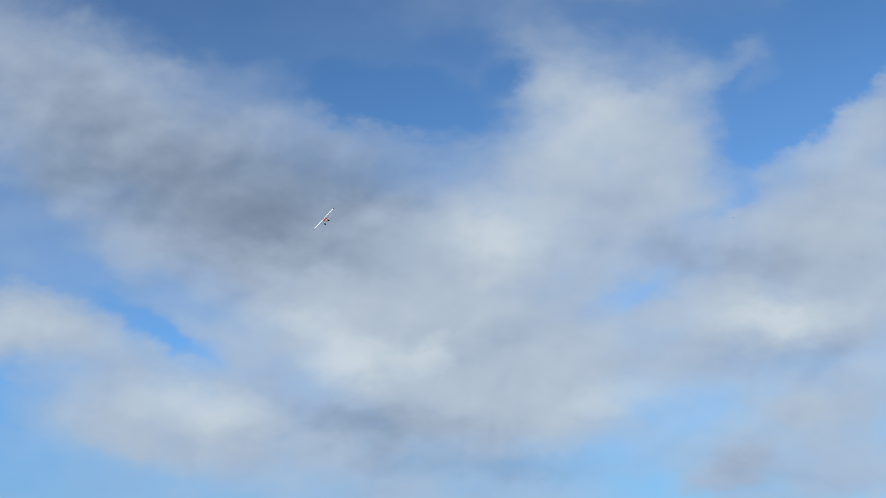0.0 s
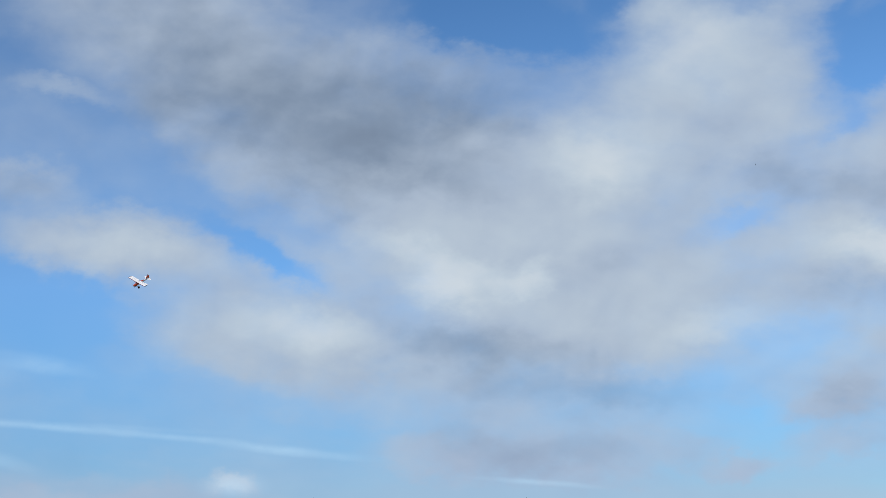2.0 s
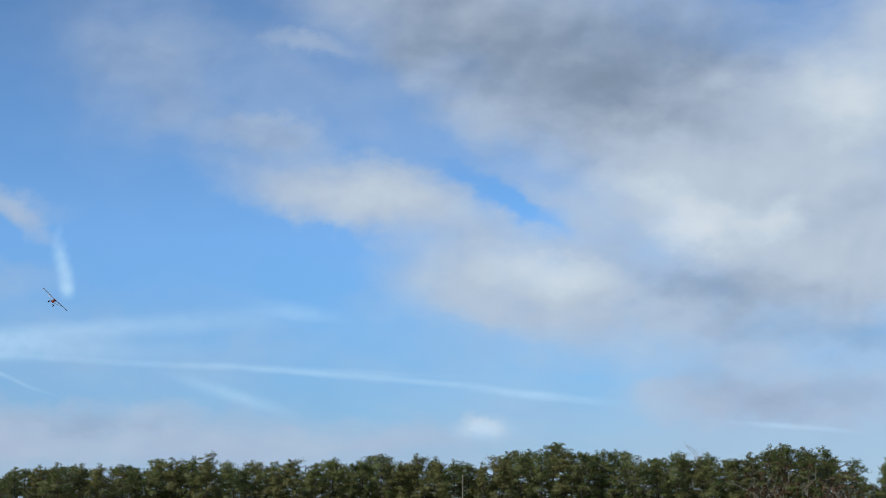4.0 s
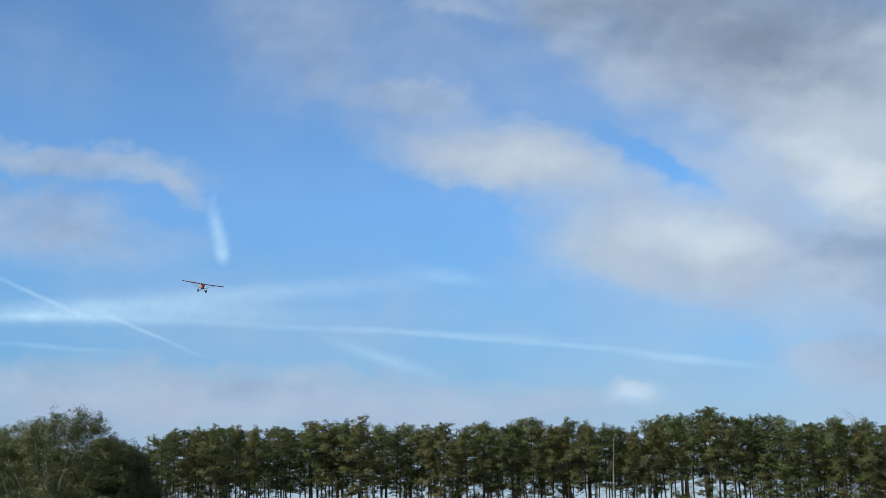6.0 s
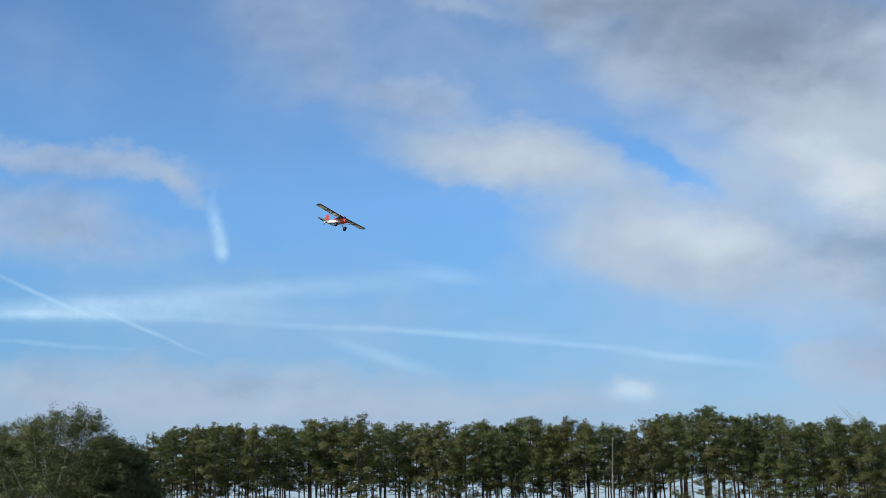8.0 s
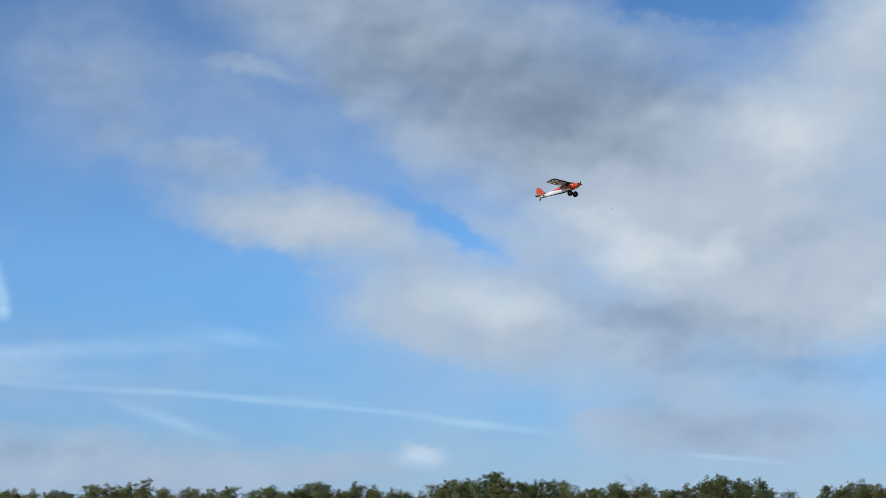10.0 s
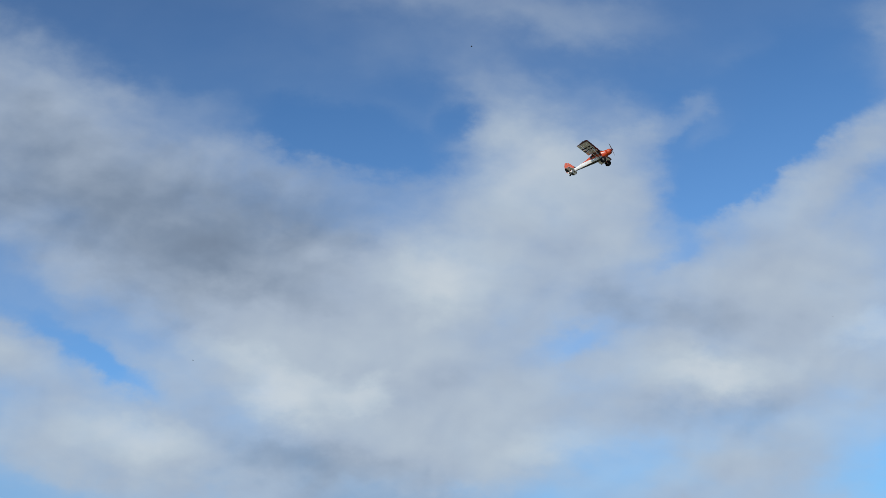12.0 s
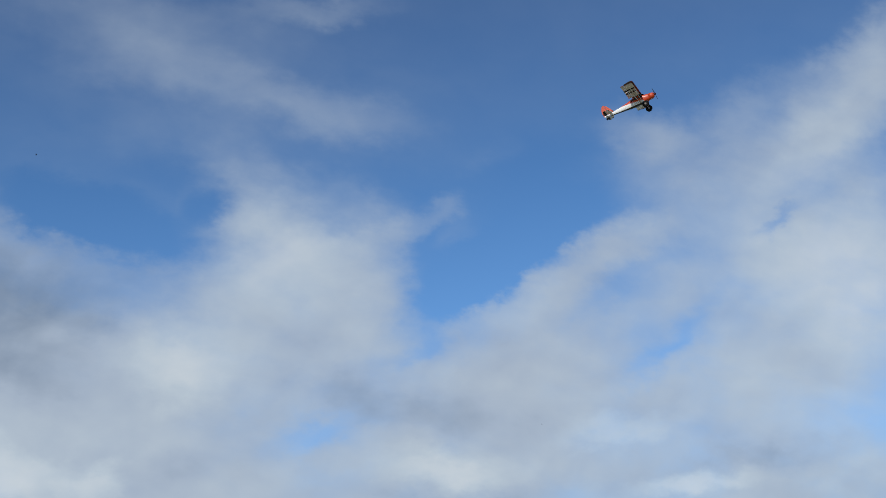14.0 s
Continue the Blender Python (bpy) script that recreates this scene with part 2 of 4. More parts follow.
lit(-24.7, 6.7, 9.4, 3.12, -22, -0.03)
lit(-6.4, 1.6, 4.7, 3.12, -0, 0.10)
lit(-5.6, -11.5, 6.6, 1.56, -5, -0.06)
cover(-5.6, 12.5, 11.7, 5.07, -0, 0.04)
cover(-16.3, -5.7, 5.7, 1.74, -22, 0.20)
lit(-15.0, 3.6, 9.0, 4.29, -15, 0.10)
lit(9.6, 8.1, 7.8, 5.83, 0, 0.06)
trail(-62.7, -15.7, 13.6, 1.10, 3, 0.18)
lit(-0.3, -18.9, 9.5, 2.72, 1, -0.08)
cover(27.6, 16.0, 8.7, 4.48, 35, -0.10)
cover(14.0, 15.6, 8.9, 2.42, -3, -0.06)
lit(47.7, 11.9, 9.3, 4.65, 24, 0.10)
lit(-5.4, 5.6, 9.7, 3.41, -4, -0.10)
lit(-22.4, 5.0, 8.8, 3.55, -20, 0.06)
cover(23.3, -15.7, 6.6, 2.93, 6, 0.25)
lit(23.0, -16.4, 6.6, 2.34, 6, -0.08)

height = put("ShaderNodeSeparateXYZ", way).outputs[2]
sky_tex = put("ShaderNodeTexSky")
sky_tex.sky_type, sky_tex.sun_disc = "NISHITA", False
sky_tex.sun_elevation, sky_tex.sun_rotation = radians(SUN_ELEVATION), radians(SUN_TURN)
sky_tex.air_density, sky_tex.dust_density, sky_tex.ozone_density = 1.0, 0.6, 2.0
tint = ramp(height, [(0.0, (0.34, 0.43, 0.45)), (0.10, (0.285, 0.425, 0.53)), (0.17, (0.305, 0.52, 0.68)), (0.25, (0.41, 0.63, 0.815)), (0.35, (0.375, 0.565, 0.73)), (0.44, (0.285, 0.46, 0.62)), (0.54, (0.27, 0.39, 0.52))])
clear = vec("MULTIPLY", vec("MULTIPLY", sky_tex.outputs[0], (0.208, 0.208, 0.208)).outputs[0], tint).outputs[0]

# How thick the cloud is: banks torn by two sizes of billow, and loose cloud over the rest of the sky.
veins = noise_field(0.2, 6, 0.52, (5, 1, 0), (0.8, 1.2, 1), 0.2).outputs[0]
loose = put("ShaderNodeTexNoise", way, None, 3.2, 6.0, 0.55, 2.0).outputs[0]
behind = fade(vec("DOT_PRODUCT", way, SKY_AHEAD).outputs["Value"], 0.72, 0.55, 0.0, 1.0)
loose_cover = calc("MULTIPLY", fade(loose, 0.46, 0.62, 0.0, 1.2), behind)
torn = calc("MULTIPLY", calc("SMOOTH_MAX", cover_sum[-1], 0.0, 0.16), fade(veins, 0.3, 0.7, 0.62, 1.38))
bands = noise_field(0.07, 4, 0.5, (4, 3, 0), (0.45, 1.9, 1)).outputs[0]
haze_bank = fade(calc("MULTIPLY_ADD", calc("SUBTRACT", bands, 0.5), 0.12, height), 0.14, 0.085, 0.0, 0.55, True)
thick = calc("ADD", calc("ADD", torn, haze_bank), loose_cover)
cloudy = calc("SUBTRACT", 1.0, calc("POWER", 2.718, calc("MULTIPLY", thick, -1.6)))

# How bright it is: shaded undersides, lit heads, and small folds.
folds = noise_field(0.18, 5, 0.48, (2, 9, 0), (0.85, 1.15, 1), 0.25).outputs[0]
heap = [noise_field(0.15, 5, 0.42, (7 + step_x, 4 + step_y, 0), (0.85, 1.15, 1), 0.3).outputs[0] for step_x, step_y in ((0, 0), (-0.5, 0.9))]
curl = [noise_field(0.40, 5, 0.5, (3 + step_x, 8 + step_y, 0), (0.85, 1.15, 1), 0.4).outputs[0] for step_x, step_y in ((0, 0), (-0.3, 0.5))]
relief = calc("MULTIPLY_ADD", calc("SUBTRACT", heap[0], heap[1]), 0.6, calc("MULTIPLY", calc("SUBTRACT", curl[0], curl[1]), 0.08))
lightness = calc("ADD", calc("ADD", lit_sum[-1], relief), calc("MULTIPLY_ADD", calc("SUBTRACT", folds, 0.5), 0.36, 0.57))
cloud_colour = ramp(lightness, [(0.0, (0.15, 0.195, 0.27)), (0.22, (0.225, 0.29, 0.39)), (0.5, (0.40, 0.477, 0.585)), (0.78, (0.51, 0.59, 0.665)), (1.0, (0.61, 0.67, 0.715))])
far_off = fade(height, 0.19, 0.09, 0.0, 0.6)
cloud_colour = blend(far_off, cloud_colour, (0.38, 0.455, 0.64, 1))
with_cloud = blend(calc("MULTIPLY", cloudy, 0.97), clear, cloud_colour)
wisps = calc("MULTIPLY", trail_sum[-1], fade(fine.outputs[0], 0.3, 0.7, 0.6, 1.3), clamp=True)
whole = blend(wisps, with_cloud, (0.50, 0.73, 0.93, 1))
lower = fade(height, -0.02, 0.0, 0.0, 1.0)
whole = blend(lower, (0.10, 0.12, 0.09, 1), whole)
background = put("ShaderNodeBackground", whole, 1.0)
sky_links.new(background.outputs[0], put("ShaderNodeOutputWorld").inputs[0])

sun_data = bpy.data.lights.new("sun", "SUN")
sun_data.energy, sun_data.angle, sun_data.color = 3.4, radians(0.6), (1.0, 0.94, 0.85)
sun = new("sun", sun_data)
turn, rise = radians(SUN_TURN), radians(SUN_ELEVATION)
toward_sun = Vector((math.sin(turn) * math.cos(rise), math.cos(turn) * math.cos(rise), math.sin(rise)))
sun.matrix_world = look(toward_sun * 300, (0, 0, 0))


# ---------------------------------------------------------------- materials
def material(name, colour, rough=0.6, metal=0.0, vary=0.15, scale=3.0, bump=0.0, second=None, island=0.0, per_object=0.0, coat=0.0, sheen_through=0.0, gloss=0.5):
    """A surface with mottling at two sizes, optional relief, and variation from piece to piece."""
    m = bpy.data.materials.new(name)
    m.use_nodes = True
    n, l = m.node_tree.nodes, m.node_tree.links
    p = n["Principled BSDF"]
    p.inputs["Roughness"].default_value, p.inputs["Metallic"].default_value = rough, metal
    p.inputs["Coat Weight"].default_value = coat
    p.inputs["Specular IOR Level"].default_value = gloss
    where = n.new("ShaderNodeTexCoord").outputs["Object"]
    big, small = n.new("ShaderNodeTexNoise"), n.new("ShaderNodeTexNoise")
    for t, s in ((big, scale), (small, scale * 9)):
        t.inputs["Scale"].default_value, t.inputs["Detail"].default_value = s, 4
        l.new(where, t.inputs["Vector"])
    add = n.new("ShaderNodeMath")
    add.operation = "ADD"
    l.new(big.outputs[0], add.inputs[0]), l.new(small.outputs[0], add.inputs[1])
    level = add.outputs[0]
    for socket, share in ((n.new("ShaderNodeNewGeometry").outputs["Random Per Island"], island), (n.new("ShaderNodeObjectInfo").outputs["Random"], per_object)):
        if share:
            extra = n.new("ShaderNodeMath")
            extra.operation = "MULTIPLY_ADD"
            extra.inputs[1].default_value = share
            l.new(socket, extra.inputs[0]), l.new(level, extra.inputs[2])
            level = extra.outputs[0]
    spread = n.new("ShaderNodeMapRange")
    spread.inputs[1].default_value, spread.inputs[2].default_value = 0.6, 1.4 + island + per_object
    l.new(level, spread.inputs[0])
    mix = n.new("ShaderNodeMix")
    mix.data_type = "RGBA"
    other = second or [c * (1 - 2 * vary) for c in colour]
    mix.inputs[6].default_value, mix.inputs[7].default_value = (*colour, 1), (*other, 1)
    l.new(spread.outputs[0], mix.inputs[0])
    l.new(mix.outputs[2], p.inputs["Base Color"])
    if bump:
        b = n.new("ShaderNodeBump")
        b.inputs["Strength"].default_value = bump
        l.new(small.outputs[0], b.inputs["Height"])
        l.new(b.outputs[0], p.inputs["Normal"])
    if sheen_through:
        t = n.new("ShaderNodeBsdfTranslucent")
        l.new(mix.outputs[2], t.inputs[0])
        share = n.new("ShaderNodeMixShader")
        share.inputs[0].default_value = sheen_through
        l.new(p.outputs[0], share.inputs[1]), l.new(t.outputs[0], share.inputs[2])
        l.new(share.outputs[0], n["Material Output"].inputs[0])
    return m


WHITE_FILM = material("white_film", (0.80, 0.77, 0.76), 0.35, vary=0.03, scale=4)
ORANGE_FILM = material("orange_film", (0.54, 0.055, 0.006), 0.5, vary=0.06, scale=4)
RED_FILM = material("dark_red_film", (0.105, 0.007, 0.016), 0.4, vary=0.06, scale=4)
BLACK_FILM = material("black_film", (0.010, 0.010, 0.012), 0.55, vary=0.1, scale=4, gloss=0.25)


def two_tone():
    """The fuselage covering: orange above a sweeping edge, white below, a black line at the bottom."""
    m = material("fuselage_film", (0.78, 0.78, 0.77), 0.33, vary=0.03, scale=4)
    n, l = m.node_tree.nodes, m.node_tree.links
    p = n["Principled BSDF"]
    sep = n.new("ShaderNodeSeparateXYZ")
    l.new(n["Texture Coordinate"].outputs["Object"], sep.inputs[0])

    def step(op, a, b, c=0.0):
        k = n.new("ShaderNodeMath")
        k.operation = op
        for i, v in enumerate((a, b, c)):
            if isinstance(v, bpy.types.NodeSocket):
                l.new(v, k.inputs[i])
            else:
                k.inputs[i].default_value = v
        return k.outputs[0]

    aft = step("MAXIMUM", step("SUBTRACT", 0.25, sep.outputs[0]), 0.0)
    orange = step("GREATER_THAN", sep.outputs[2], step("MULTIPLY_ADD", step("MAXIMUM", step("SUBTRACT", sep.outputs[0], 0.19), 0.0), -1.3, step("MULTIPLY_ADD", aft, 0.165, -0.045)))
    low = step("MULTIPLY_ADD", step("MAXIMUM", step("MULTIPLY", sep.outputs[0], -1.0), 0.0), 0.098, -0.088)
    black = step("MULTIPLY", step("LESS_THAN", sep.outputs[2], low), step("LESS_THAN", sep.outputs[0], 0.2))
    colour = p.inputs["Base Color"].links[0].from_socket
    for share, paint in ((orange, (0.52, 0.050, 0.007, 1)), (black, (0.015, 0.015, 0.018, 1))):
        mix = n.new("ShaderNodeMix")
        mix.data_type = "RGBA"
        l.new(share, mix.inputs[0]), l.new(colour, mix.inputs[6])
        mix.inputs[7].default_value = paint
        colour = mix.outputs[2]
    l.new(colour, p.inputs["Base Color"])
    return m


FUSELAGE_FILM = two_tone()
RUBBER = material("black_rubber", (0.008, 0.008, 0.009), 0.85, vary=0.2, scale=20, bump=0.2, gloss=0.2)
RIM_PAINT = material("rim_paint", (0.30, 0.27, 0.25), 0.4, vary=0.1, scale=20)
STEEL = material("gear_steel", (0.35, 0.35, 0.36), 0.35, 1.0, vary=0.1, scale=20)
BLADE = material("propeller_wood", (0.10, 0.055, 0.03), 0.35, vary=0.2, scale=20)
CANOPY = material("smoked_canopy", (0.03, 0.035, 0.04), 0.08, vary=0.1, scale=5)
FEATHER = material("dark_feathers", (0.025, 0.023, 0.022), 0.8, vary=0.2, scale=20)
NEEDLES = material("pine_needles", (0.138, 0.172, 0.047), 0.6, second=(0.076, 0.100, 0.026), scale=0.35, island=0.25, per_object=0.7, sheen_through=0.35)
NEEDLES_DRY = material("pine_needles_browned", (0.178, 0.168, 0.052), 0.6, second=(0.108, 0.104, 0.031), scale=0.35, island=0.25, per_object=0.7, sheen_through=0.35)
LEAVES = material("oak_leaves", (0.120, 0.135, 0.040), 0.6, second=(0.066, 0.078, 0.023), scale=0.25, island=0.2, sheen_through=0.25)
# Sunlit highlights put into the leaf colour, on about a quarter of the tufts.
LEAVES_PALE = material("oak_leaves_sunlit", (0.135, 0.140, 0.046), 0.6, second=(0.080, 0.088, 0.026), scale=0.25, island=0.2, sheen_through=0.25)
RUSSET = material("russet_leaves", (0.14, 0.075, 0.035), 0.65, second=(0.07, 0.045, 0.02), scale=0.3, island=0.8, sheen_through=0.25)
BARK = material("pine_bark", (0.075, 0.055, 0.042), 0.9, vary=0.25, scale=1.2, bump=0.6, per_object=0.5)
PALE_BARK = material("weathered_bark", (0.30, 0.27, 0.22), 0.9, vary=0.2, scale=1.0, bump=0.5)
# Ground stays out of view; its straw tone bounces light onto the airplane's underside.
GRASS = material("field_grass", (0.21, 0.195, 0.115), 0.85, second=(0.15, 0.15, 0.085), scale=0.05, bump=0.4)
SCRUB = material("undergrowth", (0.055, 0.065, 0.022), 0.8, second=(0.09, 0.065, 0.03), scale=0.3, island=0.8)


# ---------------------------------------------------------------- mesh helpers
def mesh_of(name, verts, faces, mat, smooth=False):
    me = bpy.data.meshes.new(name)
    me.from_pydata([tuple(v) for v in verts], [], faces)
    for m in (mat if isinstance(mat, (list, tuple)) else [mat]):
        me.materials.append(m)
    if smooth:
        me.polygons.foreach_set("use_smooth", [True] * len(me.polygons))
    me.update()
    return me


def part(name, me, parent, label=""):
    ob = new(name, me)
    ob.parent = parent
    return tagged(ob, label)


def part_bm(name, bm, mat, parent, label="", smooth=True):
    bmesh.ops.recalc_face_normals(bm, faces=bm.faces)
    me = bpy.data.meshes.new(name)
    bm.to_mesh(me)
    bm.free()
    for m in (mat if isinstance(mat, (list, tuple)) else [mat]):
        me.materials.append(m)
    if smooth:
        me.polygons.foreach_set("use_smooth", [True] * len(me.polygons))
    return part(name, me, parent, label)


def loft(rings, closed=True, caps=True):
    """A bmesh skin over rings of equally many points."""
    bm = bmesh.new()
    made = [[bm.verts.new(p) for p in ring] for ring in rings]
    count = len(rings[0])
    for a, b in zip(made, made[1:]):
        for i in range(count if closed else count - 1):
            j = (i + 1) % count
            bm.faces.new((a[i], a[j], b[j], b[i]))
    if caps:
        bm.faces.new(made[0]), bm.faces.new(made[-1])
    return bm


def tube(a, b, ra, rb=None, sides=8, flat=1.0):
    """A round or flattened bar between two points."""
    a, b = Vector(a), Vector(b)
    rb = ra if rb is None else rb
    z = (b - a).normalized()
    x = z.cross(Vector((0, 0, 1)) if abs(z.z) < 0.9 else Vector((1, 0, 0))).normalized()
    y = z.cross(x)
    return loft([[p + x * math.cos(k * math.tau / sides) * r + y * math.sin(k * math.tau / sides) * r * flat for k in range(sides)] for p, r in ((a, ra), (b, rb))])


def ring_solid(profile, centre, sides=28):
    """A body turned about an axle along y: profile of (radius, offset along the axle), closed."""
    rings = []
    for k in range(sides):
        t = k * math.tau / sides
        rings.append([(centre[0] + r * math.cos(t), centre[1] + o, centre[2] + r * math.sin(t)) for r, o in profile])
    rings.append(rings[0])
    bm = loft(rings, caps=False)
    bmesh.ops.remove_doubles(bm, verts=bm.verts, dist=1e-5)
    return bm


# ---------------------------------------------------------------- the model airplane
def livery(bm, rule):
    for fc in bm.faces:
        fc.material_index = rule(fc.calc_center_median())


def section(x, half, bottom, top, power=2.6, count=28):
    mid, tall = (bottom + top) / 2, (top - bottom) / 2
    ring = []
    for k in range(count):
        t = k * math.tau / count
        c, s = math.cos(t), math.sin(t)
        ring.append((x, half * math.copysign(abs(c) ** (2 / power), c), mid + tall * math.copysign(abs(s) ** (2 / power), s)))
    return ring


def airfoil(chord, thick, count=16):
    pts = []
    for k in range(count):
        s = (1 - math.cos(math.pi * k / (count - 1))) / 2
        pts.append((-s * chord, thick * chord * (2.9 * math.sqrt(s) - 1.3 * s - 3.3 * s * s + 1.75 * s ** 3) * 0.62))
    low = [(x, -0.28 * z) for x, z in reversed(pts[1:-1])]
    return pts + low


def wing_panel(plane, side, label):
    """One half of the wing, from the cabin roof to the rounded tip, with flap and aileron hinged behind it."""
    le, z0 = 0.222, 0.150
    stations = [0.0, 0.08, 0.2, 0.30, 0.40, 0.46, 0.52, 0.56, 0.60, 0.66, 0.72, 0.8, 0.9, 1.0, 1.05, 1.08, 1.105, 1.12, 1.135, 1.14]
    rings = []
    for y in stations:
        tip = max(0.0, (y - 1.06) / 0.08)
        cut = 1 - 0.45 * tip * tip
        chord = 0.270 * (1 - 0.30 * tip * tip)
        rings.append([(le - 0.05 * tip * tip + x * chord / 0.270, side * y, z0 + 0.022 * y + z * cut) for x, z in airfoil(0.270, 0.21)])
    bm = loft(rings)
    bmesh.ops.subdivide_edges(bm, edges=[e for e in bm.edges if abs(e.verts[0].co.x - e.verts[1].co.x) > 0.03], cuts=1)

    def rule(c):
        y = abs(c.y)
        under = c.z < z0 + 0.022 * y + 0.002
        if c.x > le - (0.055 if under else 0.035) or (under and y > 1.05):
            return 1
        if y > 1.085:
            return 2
        if under and (0.40 < y < 0.52 or 0.60 < y < 0.72) and c.x < 0.15 and not 0.035 < c.x < 0.06:
            return 2
        return 0

    livery(bm, rule)
    part_bm("wing_panel", bm, [WHITE_FILM, RED_FILM, BLACK_FILM], plane, label)
    for name, y0, y1 in (("flap", 0.10, 0.56), ("aileron", 0.575, 1.085)):
        prof = [(0, 0.011), (-0.045, 0.006), (-0.078, 0.001), (-0.078, -0.001), (-0.045, -0.004), (0, -0.006)]
        rings = []
        for y in np.linspace(y0, y1, 30):
            rings.append([(-0.052 + px, side * y, z0 + 0.022 * y + 0.004 + pz) for px, pz in prof])
        bm = loft(rings)

        def rule_b(c):
            return 1 if abs(c.y) > 1.05 else 2 if (0.40 < abs(c.y) < 0.52 or 0.60 < abs(c.y) < 0.72) and c.z < z0 + 0.022 * abs(c.y) + 0.004 else (1 if c.x < -0.118 else 0)

        livery(bm, rule_b)
        part_bm(name, bm, [WHITE_FILM, RED_FILM, BLACK_FILM], plane, smooth=False)


def flat_panel(outline, thick, put_point, mat, name, plane, rule=None, label=""):
    """A thin tail surface with a rounded rim from an outline in its own plane."""
    cx = sum(p[0] for p in outline) / len(outline)
    cy = sum(p[1] for p in outline) / len(outline)
    rings = []
    for h, s in ((-0.5, 0.0), (-0.5, 0.55), (-0.5, 0.95), (0.0, 1.0), (0.5, 0.95), (0.5, 0.55), (0.5, 0.0)):
        rings.append([put_point(cx + (px - cx) * max(s, 0.02), cy + (py - cy) * max(s, 0.02), h * thick) for px, py in outline])
    bm = loft(rings)
    if rule:
        livery(bm, rule)
    return part_bm(name, bm, mat, plane, label, smooth=False)


def arc(points):
    """Smooths a closed outline by Chaikin's corner cutting."""
    for _ in range(2):
        cut = []
        for a, b in zip(points, points[1:] + points[:1]):
            cut += [(a[0] * 0.75 + b[0] * 0.25, a[1] * 0.75 + b[1] * 0.25), (a[0] * 0.25 + b[0] * 0.75, a[1] * 0.25 + b[1] * 0.75)]
        points = cut
    return points


